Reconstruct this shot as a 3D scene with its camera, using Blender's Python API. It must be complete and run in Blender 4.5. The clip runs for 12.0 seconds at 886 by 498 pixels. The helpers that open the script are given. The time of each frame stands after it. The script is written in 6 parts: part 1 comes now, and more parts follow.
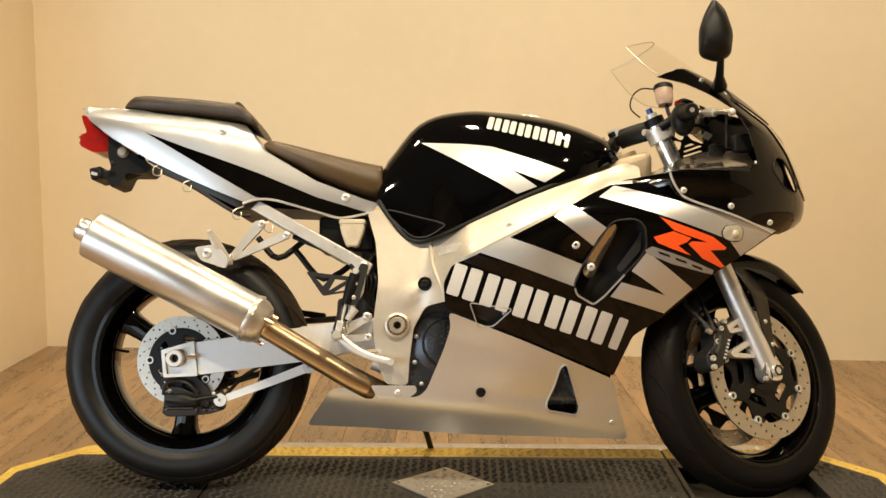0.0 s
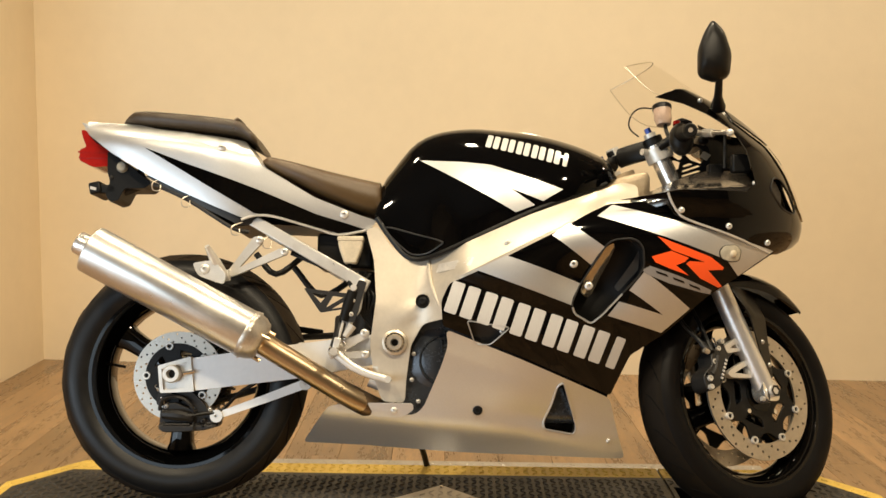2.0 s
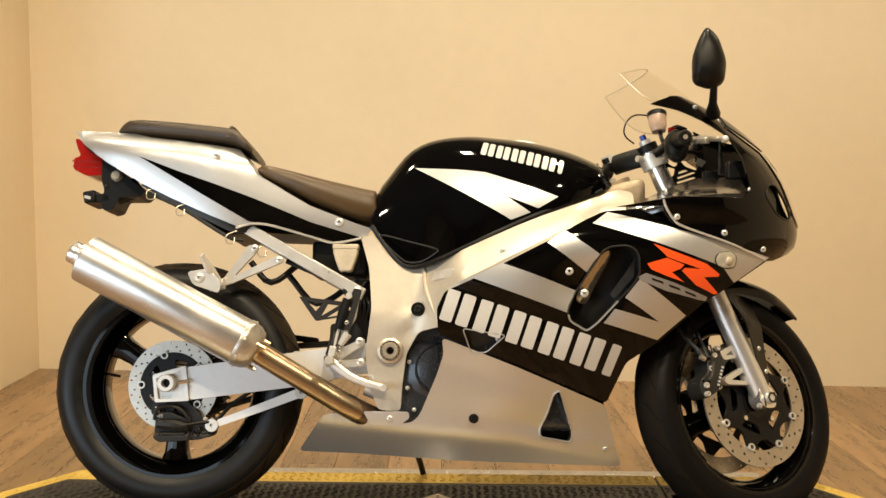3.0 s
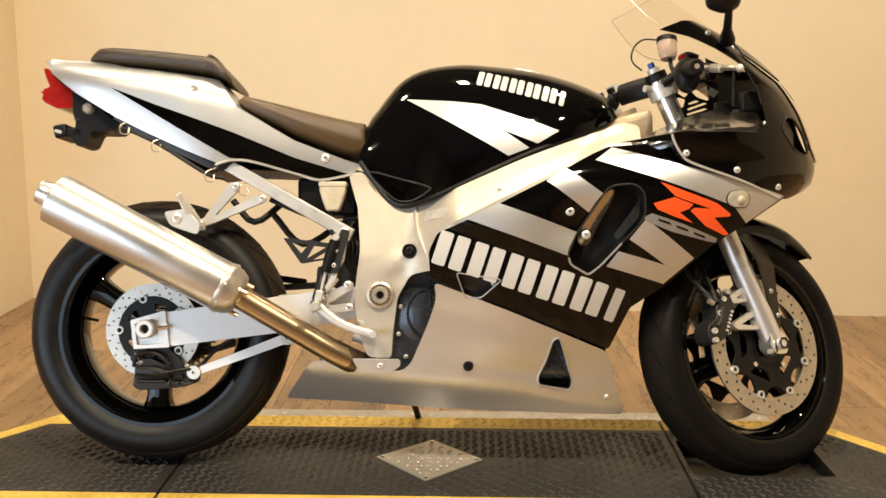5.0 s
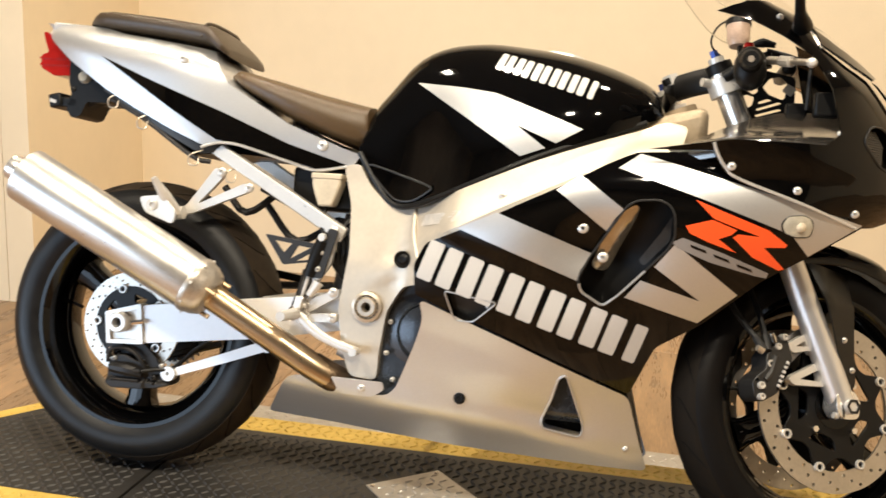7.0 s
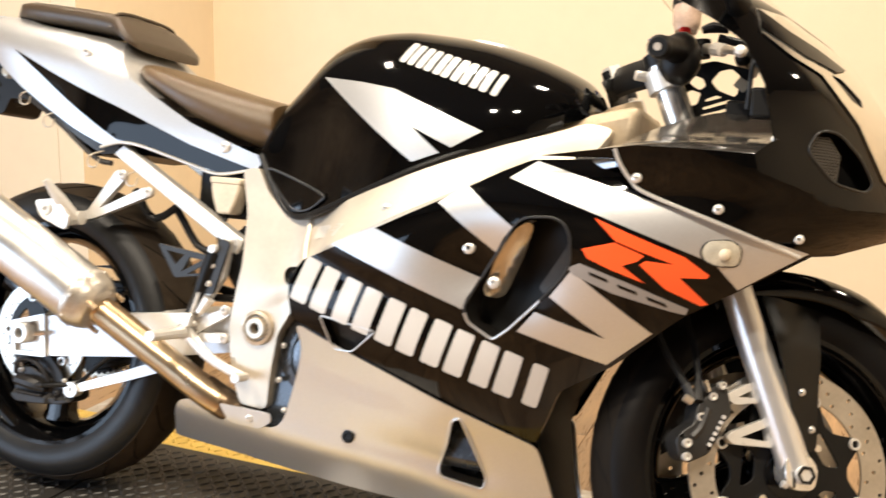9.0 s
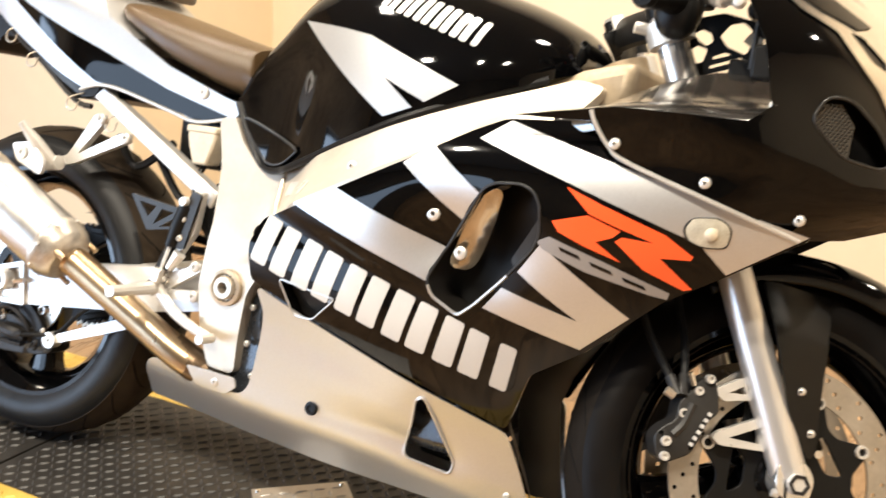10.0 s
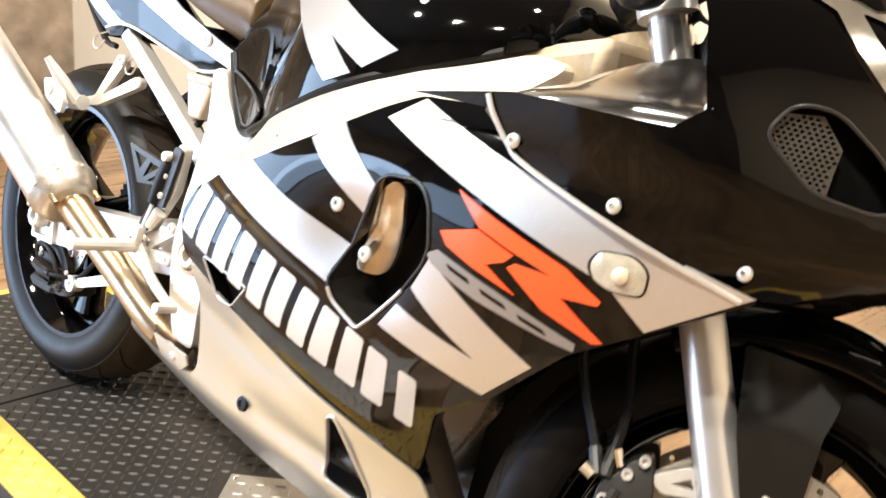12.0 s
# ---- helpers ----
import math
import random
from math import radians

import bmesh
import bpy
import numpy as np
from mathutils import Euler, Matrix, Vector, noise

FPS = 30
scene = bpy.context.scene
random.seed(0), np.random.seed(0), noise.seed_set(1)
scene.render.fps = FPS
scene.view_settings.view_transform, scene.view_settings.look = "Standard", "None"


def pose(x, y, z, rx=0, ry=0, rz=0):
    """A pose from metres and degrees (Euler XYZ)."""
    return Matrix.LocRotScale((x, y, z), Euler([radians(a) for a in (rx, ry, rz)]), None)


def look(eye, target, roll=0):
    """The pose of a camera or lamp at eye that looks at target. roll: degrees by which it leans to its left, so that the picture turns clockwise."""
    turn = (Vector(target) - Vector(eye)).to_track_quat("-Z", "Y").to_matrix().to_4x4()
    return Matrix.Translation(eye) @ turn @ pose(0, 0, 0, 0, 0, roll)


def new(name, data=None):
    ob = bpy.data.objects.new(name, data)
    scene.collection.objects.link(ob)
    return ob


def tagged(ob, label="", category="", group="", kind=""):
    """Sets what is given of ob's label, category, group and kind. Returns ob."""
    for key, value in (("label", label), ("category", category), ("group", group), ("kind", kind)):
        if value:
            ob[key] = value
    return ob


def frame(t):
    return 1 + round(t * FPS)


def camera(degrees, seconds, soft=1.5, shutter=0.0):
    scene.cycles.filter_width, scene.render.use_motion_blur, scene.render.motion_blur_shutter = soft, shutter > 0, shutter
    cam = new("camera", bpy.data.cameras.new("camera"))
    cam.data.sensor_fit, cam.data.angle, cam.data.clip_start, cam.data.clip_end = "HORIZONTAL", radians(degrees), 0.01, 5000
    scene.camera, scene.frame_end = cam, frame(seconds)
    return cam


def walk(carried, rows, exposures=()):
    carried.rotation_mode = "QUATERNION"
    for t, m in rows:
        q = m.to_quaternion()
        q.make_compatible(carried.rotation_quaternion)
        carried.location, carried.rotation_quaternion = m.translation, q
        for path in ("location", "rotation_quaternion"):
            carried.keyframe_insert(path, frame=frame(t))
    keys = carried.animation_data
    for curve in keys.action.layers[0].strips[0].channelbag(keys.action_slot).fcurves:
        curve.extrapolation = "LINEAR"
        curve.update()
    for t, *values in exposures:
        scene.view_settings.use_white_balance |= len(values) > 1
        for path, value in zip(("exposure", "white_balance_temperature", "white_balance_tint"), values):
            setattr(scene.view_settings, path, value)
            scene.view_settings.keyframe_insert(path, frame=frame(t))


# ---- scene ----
cam = camera(45.9, 12.0, shutter=0.75)
METRES, EYE, TILT, LEAN, TURN = 2.136, 0.892, -6.5, 0.0, 0.0
EXPO = [(0.0, 0.07, 6300, 6), (3.5, 0.07, 6300, 6), (5.5, 0.31, 5940, 8), (7.0, 0.40, 5700, 8), (9.0, 0.68, 5620, 10), (10.5, 0.94, 5400, 9), (12.0, 1.12, 5250, 9)]
ROWS = [
    (0.0, 0.0, 0.0, 0.0, 0.0, 0.0, -0.0),
    (0.5, 0.0001, -0.0007, 0.0016, 0.01, 0.15, 0.12),
    (1.0, -0.0, -0.0004, 0.0015, -0.1, 0.42, -0.28),
    (1.5, -0.0004, -0.0007, 0.0025, -0.18, 0.6, -0.53),
    (2.0, -0.0002, -0.0009, 0.0028, -0.12, 0.83, -0.48),
    (2.5, 0.0006, -0.0001, 0.004, -0.17, 1.08, -0.33),
    (3.0, 0.0017, 0.0013, 0.0038, -0.28, 1.21, -0.26),
    (3.5, 0.0012, 0.0018, 0.0015, 0.19, 0.04, -0.55),
    (5.5, 0.0392, 0.116, 0.0394, 0.37, -4.46, 0.08),
    (6.0, 0.0778, 0.1648, 0.0475, 3.07, -5.48, -0.51),
    (6.5, 0.1476, 0.2171, 0.061, 10.99, -5.92, -4.51),
    (7.0, 0.1962, 0.2508, 0.0674, 11.24, -5.68, -3.32),
    (9.0, 0.3897, 0.4343, 0.0892, 21.08, -6.65, -3.67),
    (9.5, 0.4248, 0.4892, 0.0978, 21.52, -7.29, -3.74),
    (10.0, 0.4431, 0.5322, 0.0979, 26.51, -9.79, -5.37),
    (10.5, 0.4674, 0.5755, 0.1048, 29.75, -11.25, -3.28),
    (11.0, 0.5181, 0.6388, 0.1101, 38.10, -13.89, -6.53),
    (11.5, 0.5533, 0.7042, 0.1173, 41.54, -14.17, -8.13),
    (12.0, 0.5596, 0.7705, 0.1253, 44.56, -14.09, -8.97),
]
walk(cam, [(t, pose(0, -2.592, EYE, TILT, LEAN, TURN) @ pose(METRES * x, METRES * y, METRES * z, 90 + pitch, roll, yaw)) for t, x, y, z, yaw, pitch, roll in ROWS], EXPO)

# ---- world and lights ----
world = bpy.data.worlds.new("world")
scene.world = world
world.use_nodes = True
world.node_tree.nodes["Background"].inputs[0].default_value = (1.0, 0.9, 0.78, 1)
world.node_tree.nodes["Background"].inputs[1].default_value = 0.15


def area(name, at, target, size, watts, colour):
    lamp = bpy.data.lights.new(name, "AREA")
    lamp.shape, lamp.size, lamp.size_y, lamp.energy, lamp.color = "RECTANGLE", size[0], size[1], watts, colour
    ob = new(name, lamp)
    ob.matrix_world = look(at, target)
    return ob


WARM = (1.0, 0.80, 0.55)
LAMPS = ((-1.7, 0.5, 22), (-0.45, 0.55, 30), (0.9, 0.6, 32), (2.9, 1.4, 16), (-1.3, -1.7, 58), (0.3, -1.9, 62), (1.4, -1.8, 52))
for x, y, w in LAMPS:
    area("ceiling_lamp_light", (x, y, 3.0), (x, y, 0), (0.18, 0.18), w, WARM)
area("window_light", (-4.1, -2.82, 0.62), (0, -1.0, 0.45), (2.5, 1.55), 54, (0.78, 0.89, 1.0))
area("window_light", (-2.7, -4.1, 0.62), (-2.0, 0, 0.5), (2.7, 1.55), 36, (0.78, 0.89, 1.0))

# ---- materials ----


def material(name, colour, rough=0.5, metal=0.0, coat=0.0, var=0.0, scale=8.0, bump=0.0, bscale=60.0, stretch=(1, 1, 1), spec=0.5, rvar=0.0, alpha=None, detail=6.0, tint=None):
    m = bpy.data.materials.new(name)
    m.use_nodes = True
    nt = m.node_tree
    b = nt.nodes["Principled BSDF"]
    b.inputs["Base Color"].default_value = (*colour, 1)
    b.inputs["Roughness"].default_value = rough
    b.inputs["Metallic"].default_value = metal
    b.inputs["Coat Weight"].default_value = coat
    b.inputs["Coat Roughness"].default_value = 0.05
    b.inputs["Specular IOR Level"].default_value = spec
    tc = nt.nodes.new("ShaderNodeTexCoord")
    mp = nt.nodes.new("ShaderNodeMapping")
    mp.inputs["Scale"].default_value = stretch
    nt.links.new(tc.outputs["Object"], mp.inputs["Vector"])
    if var or rvar:
        n = nt.nodes.new("ShaderNodeTexNoise")
        n.inputs["Scale"].default_value, n.inputs["Detail"].default_value = scale, detail
        nt.links.new(mp.outputs[0], n.inputs["Vector"])
        n2 = nt.nodes.new("ShaderNodeTexNoise")
        n2.inputs["Scale"].default_value, n2.inputs["Detail"].default_value = scale * 9, 3
        nt.links.new(mp.outputs[0], n2.inputs["Vector"])
        add = nt.nodes.new("ShaderNodeMix")
        add.inputs[0].default_value = 0.35
        nt.links.new(n.outputs["Fac"], add.inputs[2])
        nt.links.new(n2.outputs["Fac"], add.inputs[3])
        if var:
            mix = nt.nodes.new("ShaderNodeMix")
            mix.data_type = "RGBA"
            low = tint or tuple(c * (1 - var) for c in colour)
            high = tuple(min(1, c * (1 + var)) for c in colour)
            mix.inputs[6].default_value, mix.inputs[7].default_value = (*low, 1), (*high, 1)
            ramp = nt.nodes.new("ShaderNodeMapRange")
            ramp.inputs[1].default_value, ramp.inputs[2].default_value = 0.3, 0.7
            nt.links.new(add.outputs[0], ramp.inputs[0])
            nt.links.new(ramp.outputs[0], mix.inputs[0])
            nt.links.new(mix.outputs[2], b.inputs["Base Color"])
        if rvar:
            rr = nt.nodes.new("ShaderNodeMapRange")
            rr.inputs[1].default_value, rr.inputs[2].default_value = 0.3, 0.7
            rr.inputs[3].default_value, rr.inputs[4].default_value = max(0, rough - rvar), rough + rvar
            nt.links.new(add.outputs[0], rr.inputs[0])
            nt.links.new(rr.outputs[0], b.inputs["Roughness"])
    if bump:
        n3 = nt.nodes.new("ShaderNodeTexNoise")
        n3.inputs["Scale"].default_value, n3.inputs["Detail"].default_value = bscale, 4
        nt.links.new(mp.outputs[0], n3.inputs["Vector"])
        bp = nt.nodes.new("ShaderNodeBump")
        bp.inputs["Strength"].default_value, bp.inputs["Distance"].default_value = bump, 0.002
        nt.links.new(n3.outputs["Fac"], bp.inputs["Height"])
        nt.links.new(bp.outputs[0], b.inputs["Normal"])
    return m


WALL = material("cream wall paint", (0.80, 0.682, 0.49), 0.75, var=0.04, scale=1.5, bump=0.25, bscale=180)
SATIN = material("satin black plastic", (0.020, 0.018, 0.016), 0.20, var=0.15, scale=12, rvar=0.04, spec=0.9, coat=1.0)
# Mottled dark tones of an unseen wall, chosen for reflections in gloss paint.
DARKWALL = material("dark unseen wall tone", (0.13, 0.105, 0.08), 0.8, var=0.5, scale=1.1, tint=(0.012, 0.011, 0.010), detail=2.0)
TANWALL = material("tan workshop wall paint", (0.46, 0.37, 0.27), 0.8, var=0.4, scale=1.0, detail=2.0, tint=(0.16, 0.125, 0.09))
CEIL = material("dark painted ceiling", (0.16, 0.15, 0.14), 0.85, var=0.03, scale=2)
PLANK = material("oak laminate", (0.30, 0.186, 0.092), 0.30, var=0.5, scale=2.6, bump=0.08, bscale=40, stretch=(9, 1, 9), rvar=0.08, tint=(0.145, 0.086, 0.041))
_pt = PLANK.node_tree
_oi, _hs = _pt.nodes.new("ShaderNodeObjectInfo"), _pt.nodes.new("ShaderNodeHueSaturation")
_mr = _pt.nodes.new("ShaderNodeMapRange")
_mr.inputs[3].default_value, _mr.inputs[4].default_value = 0.72, 1.18
_pt.links.new(_oi.outputs["Random"], _mr.inputs[0])
_pt.links.new(_mr.outputs[0], _hs.inputs["Value"])
_pb = _pt.nodes["Principled BSDF"]
_pt.links.new(_pb.inputs["Base Color"].links[0].from_socket, _hs.inputs["Color"])
_pt.links.new(_hs.outputs[0], _pb.inputs["Base Color"])
_vm, _sc = [n for n in _pt.nodes if n.bl_idname == "ShaderNodeMapping"][0], _pt.nodes.new("ShaderNodeCombineXYZ")
_ml = _pt.nodes.new("ShaderNodeMath")
_ml.operation = "MULTIPLY"
_ml.inputs[1].default_value = 40.0
_pt.links.new(_oi.outputs["Random"], _ml.inputs[0])
_pt.links.new(_ml.outputs[0], _sc.inputs[1])
_pt.links.new(_ml.outputs[0], _sc.inputs[2])
_pt.links.new(_sc.outputs[0], _vm.inputs["Location"])
JOINT = material("dark floor joint", (0.06, 0.04, 0.03), 0.8, var=0.2)
MAT = material("black rubber tread", (0.020, 0.0195, 0.019), 0.46, var=0.4, scale=5, bump=0.2, bscale=300, rvar=0.1, tint=(0.034, 0.030, 0.026), spec=0.25)
LUG = material("worn rubber lug", (0.052, 0.049, 0.045), 0.42, var=0.45, scale=9, bump=0.15, bscale=300, rvar=0.1, tint=(0.022, 0.020, 0.018), spec=0.35)
YELLOW = material("worn yellow paint", (0.64, 0.45, 0.095), 0.55, var=0.2, scale=9, bump=0.15, bscale=200, tint=(0.52, 0.34, 0.05))
TREAD = material("aluminium tread plate", (0.50, 0.475, 0.44), 0.48, 0.75, var=0.15, scale=14, rvar=0.1)
STEEL = material("grey painted steel", (0.5, 0.5, 0.5), 0.45, 0.3, var=0.1, scale=6)
BLACK = material("gloss black paint", (0.0012, 0.0012, 0.0013), 0.25, coat=1.0, rvar=0.03, scale=6, spec=0.0)
SILVER = material("silver metallic paint", (0.64, 0.645, 0.65), 0.40, 0.78, coat=0.5, var=0.04, scale=300, rvar=0.03)
FRAME = material("satin aluminium frame", (0.60, 0.54, 0.445), 0.43, 0.5, var=0.09, scale=12, bump=0.05, bscale=300, rvar=0.06)
ALU = material("bare aluminium", (0.69, 0.67, 0.63), 0.36, 0.5, var=0.06, scale=30, bump=0.06, bscale=200, rvar=0.1)
BRUSHED = material("satin aluminium can", (0.72, 0.705, 0.67), 0.33, 0.9, var=0.07, scale=14, rvar=0.06)
CHROME = material("chrome", (0.8, 0.78, 0.75), 0.08, 1.0, rvar=0.03, scale=20)
STANCHION = material("polished fork tube", (0.86, 0.84, 0.80), 0.24, 0.85)
CASTING = material("dull cast aluminium", (0.40, 0.32, 0.215), 0.5, 0.3, var=0.2, scale=18, bump=0.12, bscale=160)
BRONZE = material("heat-tinted header pipe", (0.36, 0.245, 0.13), 0.31, 1.0, var=0.3, scale=5, tint=(0.50, 0.41, 0.28), rvar=0.05)
RUBBER = material("tyre rubber", (0.0035, 0.0036, 0.004), 0.48, var=0.5, scale=4, bump=0.12, bscale=250, rvar=0.12, tint=(0.006, 0.0045, 0.0036), spec=0.10)
PLASTIC = material("matt black plastic", (0.0045, 0.0044, 0.0043), 0.42, var=0.2, scale=25, bump=0.1, bscale=400, spec=0.25)
GREYPL = material("dark grey plastic", (0.019, 0.018, 0.017), 0.42, var=0.25, scale=20, bump=0.08, bscale=400, spec=0.4)
CASE = material("dark engine casing", (0.060, 0.068, 0.080), 0.25, 0.6, coat=0.4, var=0.2, scale=20, rvar=0.1)
# Brown sheen of the black seat is mixed into the base colour.
VINYL = material("black seat vinyl with brown sheen", (0.082, 0.049, 0.018), 0.40, var=0.15, scale=20, bump=0.3, bscale=700, rvar=0.05, spec=0.6)
# Shaded copy of the seat vinyl for the pad's upright side.
PADVINYL = material("shaded seat vinyl", (0.046, 0.030, 0.015), 0.40, var=0.15, scale=20, bump=0.3, bscale=700, rvar=0.05, spec=0.6)
RED = material("red lamp lens", (0.30, 0.010, 0.008), 0.1, coat=0.6, var=0.25, scale=30)
ORANGE = material("red orange decal", (0.95, 0.10, 0.015), 0.3, coat=0.6, var=0.03, scale=30)
WHITE = material("white decal", (0.56, 0.55, 0.535), 0.3, coat=0.6, var=0.03, scale=30)
GREYDEC = material("grey decal", (0.30, 0.30, 0.31), 0.3, 0.4, coat=0.6, var=0.05, scale=30)
DISC = material("drilled steel disc", (0.52, 0.48, 0.42), 0.36, 0.92, var=0.15, scale=18, rvar=0.1)
CREAMPL = material("translucent reservoir plastic", (0.62, 0.54, 0.40), 0.4, var=0.15, scale=20)
FLUID = material("amber brake fluid cup", (0.50, 0.36, 0.27), 0.25, coat=0.6, var=0.25, scale=30)
LENS = material("clear indicator lens", (0.44, 0.41, 0.33), 0.12, coat=1.0, var=0.3, scale=50)
DIRTY_SHADED = material("greasy and shaded black metal", (0.014, 0.0125, 0.0115), 0.5, 0.3, var=0.4, scale=25, bump=0.3, bscale=150, rvar=0.1)
BLUE = material("blue anodised cap", (0.03, 0.05, 0.19), 0.35, 0.6)
def wavy(m, scale, dist, strength=0.35):
    """Long, shallow waves, as moulded panels have."""
    nt = m.node_tree
    tc, n, bp = nt.nodes.new("ShaderNodeTexCoord"), nt.nodes.new("ShaderNodeTexNoise"), nt.nodes.new("ShaderNodeBump")
    n.inputs["Scale"].default_value, n.inputs["Detail"].default_value = scale, 1.0
    bp.inputs["Strength"].default_value, bp.inputs["Distance"].default_value = strength, dist
    nt.links.new(tc.outputs["Object"], n.inputs["Vector"])
    nt.links.new(n.outputs["Fac"], bp.inputs["Height"])
    b = nt.nodes["Principled BSDF"]
    nt.links.new(bp.outputs[0], b.inputs["Normal"])
    nt.links.new(bp.outputs[0], b.inputs["Coat Normal"])


wavy(BLACK, 7.0, 0.007)
BLACK.node_tree.nodes["Principled BSDF"].inputs["Coat IOR"].default_value = 1.37
GLASS = bpy.data.materials.new("clear windscreen")
GLASS.use_nodes = True
_t = GLASS.node_tree
_gl, _tr, _mx = _t.nodes.new("ShaderNodeBsdfGlossy"), _t.nodes.new("ShaderNodeBsdfTransparent"), _t.nodes.new("ShaderNodeMixShader")
_gl.inputs["Roughness"].default_value = 0.05
_tr.inputs["Color"].default_value = (0.985, 0.98, 0.97, 1)
_mx.inputs[0].default_value = 0.01
_t.links.new(_tr.outputs[0], _mx.inputs[1])
_t.links.new(_gl.outputs[0], _mx.inputs[2])
_t.links.new(_mx.outputs[0], _t.nodes["Material Output"].inputs["Surface"])

# ---- mesh helpers ----


def link_mesh(name, bm, mat, parent=None, label="", smooth=35, bevel=0.0, matrix=None):
    if matrix is not None:
        bm.transform(matrix)
    bmesh.ops.recalc_face_normals(bm, faces=bm.faces[:])
    me = bpy.data.meshes.new(name)
    for f in bm.faces:
        f.smooth = smooth > 0
    if smooth:
        lim = radians(smooth)
        for e in bm.edges:
            if len(e.link_faces) == 2 and e.calc_face_angle(0) > lim:
                e.smooth = False
    bm.to_mesh(me)
    bm.free()
    me.materials.append(mat)
    ob = new(name, me)
    if parent is not None:
        ob.parent = parent
    if label:
        ob["label"] = label
    if bevel:
        mod = ob.modifiers.new("edge", "BEVEL")
        mod.width, mod.segments, mod.limit_method, mod.angle_limit = bevel, 2, "ANGLE", radians(50)
    return ob


def part(name, bm, mat, parent, label="", smooth=35, bevel=0.0, matrix=None):
    return link_mesh(name, bm, mat, parent, label, smooth, bevel, matrix)


def box_bm(x0, x1, y0, y1, z0, z1, bm=None):
    bm = bm or bmesh.new()
    v = [bm.verts.new((x, y, z)) for z in (z0, z1) for y in (y0, y1) for x in (x0, x1)]
    for f in ((0, 2, 3, 1), (4, 5, 7, 6), (0, 1, 5, 4), (2, 6, 7, 3), (0, 4, 6, 2), (1, 3, 7, 5)):
        bm.faces.new([v[i] for i in f])
    return bm


def inside(p, poly):
    r = False
    n = len(poly)
    for i in range(n):
        (x1, y1), (x2, y2) = poly[i], poly[i - 1]
        if (y1 > p[1]) != (y2 > p[1]) and p[0] < (x2 - x1) * (p[1] - y1) / (y2 - y1) + x1:
            r = not r
    return r


def dense(poly, step):
    out = []
    n = len(poly)
    for i in range(n):
        a, b = poly[i], poly[(i + 1) % n]
        k = max(1, int(math.hypot(b[0] - a[0], b[1] - a[1]) / step))
        out += [(a[0] + (b[0] - a[0]) * j / k, a[1] + (b[1] - a[1]) * j / k) for j in range(k)]
    return out


def rounded(poly, r, n=4):
    out = []
    m = len(poly)
    for i in range(m):
        p, a, b = Vector(poly[i]), Vector(poly[i - 1]), Vector(poly[(i + 1) % m])
        da, db = (a - p), (b - p)
        ra = min(r, da.length * 0.45)
        rb = min(r, db.length * 0.45)
        s, e = p + da.normalized() * ra, p + db.normalized() * rb
        for k in range(n + 1):
            t = k / n
            q = s * (1 - t) ** 2 + p * 2 * t * (1 - t) + e * t * t
            out.append((q.x, q.y))
    return out


def circle(cx, cy, r, n=16):
    return [(cx + r * math.cos(2 * math.pi * k / n), cy + r * math.sin(2 * math.pi * k / n)) for k in range(n)]


def sheet(poly, surf, holes=(), step=0.02, thick=0.004, side=-1):
    """A shell over a side-view outline (x, z): surf(x, z) is the half width; side -1 is the bike's right."""
    from mathutils.geometry import delaunay_2d_cdt
    loops = [dense(poly, step)] + [dense(h, step) for h in holes]
    pts, edges = [], []
    for lp in loops:
        o = len(pts)
        pts += [Vector(p) for p in lp]
        edges += [(o + i, o + (i + 1) % len(lp)) for i in range(len(lp))]
    xs, zs = [p[0] for p in poly], [p[1] for p in poly]
    border = np.array([(p.x, p.y) for p in pts])
    x = min(xs) + step / 2
    row = 0
    while x < max(xs):
        z = min(zs) + step * (0.5 if row % 2 else 1.0)
        while z < max(zs):
            if inside((x, z), poly) and not any(inside((x, z), h) for h in holes):
                if np.min(np.hypot(border[:, 0] - x, border[:, 1] - z)) > step * 0.45:
                    pts.append(Vector((x, z)))
            z += step
        x += step
        row += 1
    vs, _, fs, *_ = delaunay_2d_cdt(pts, edges, [], 1, 1e-6)
    bm = bmesh.new()
    front = [bm.verts.new((v.x, side * surf(v.x, v.y), v.y)) for v in vs]
    back = [bm.verts.new((v.x, side * (surf(v.x, v.y) - thick), v.y)) for v in vs]
    count = {}
    for f in fs:
        c = sum((vs[i] for i in f), Vector((0, 0))) / len(f)
        if not inside(c, poly) or any(inside(c, h) for h in holes):
            continue
        bm.faces.new([front[i] for i in f])
        bm.faces.new([back[i] for i in reversed(f)])
        for i in range(len(f)):
            a, b = f[i], f[(i + 1) % len(f)]
            key = (min(a, b), max(a, b))
            count.setdefault(key, []).append((a, b))
    for key, ab in count.items():
        if len(ab) == 1:
            a, b = ab[0]
            bm.faces.new((front[b], front[a], back[a], back[b]))
    bmesh.ops.delete(bm, geom=[v for v in bm.verts if not v.link_faces], context="VERTS")
    return bm


def plate(poly, y, thick, holes=(), side=-1, step=1.0):
    """A flat plate in side view whose outer face lies y from the centre plane."""
    return sheet(poly, lambda a, b: y, holes, step, thick, side)


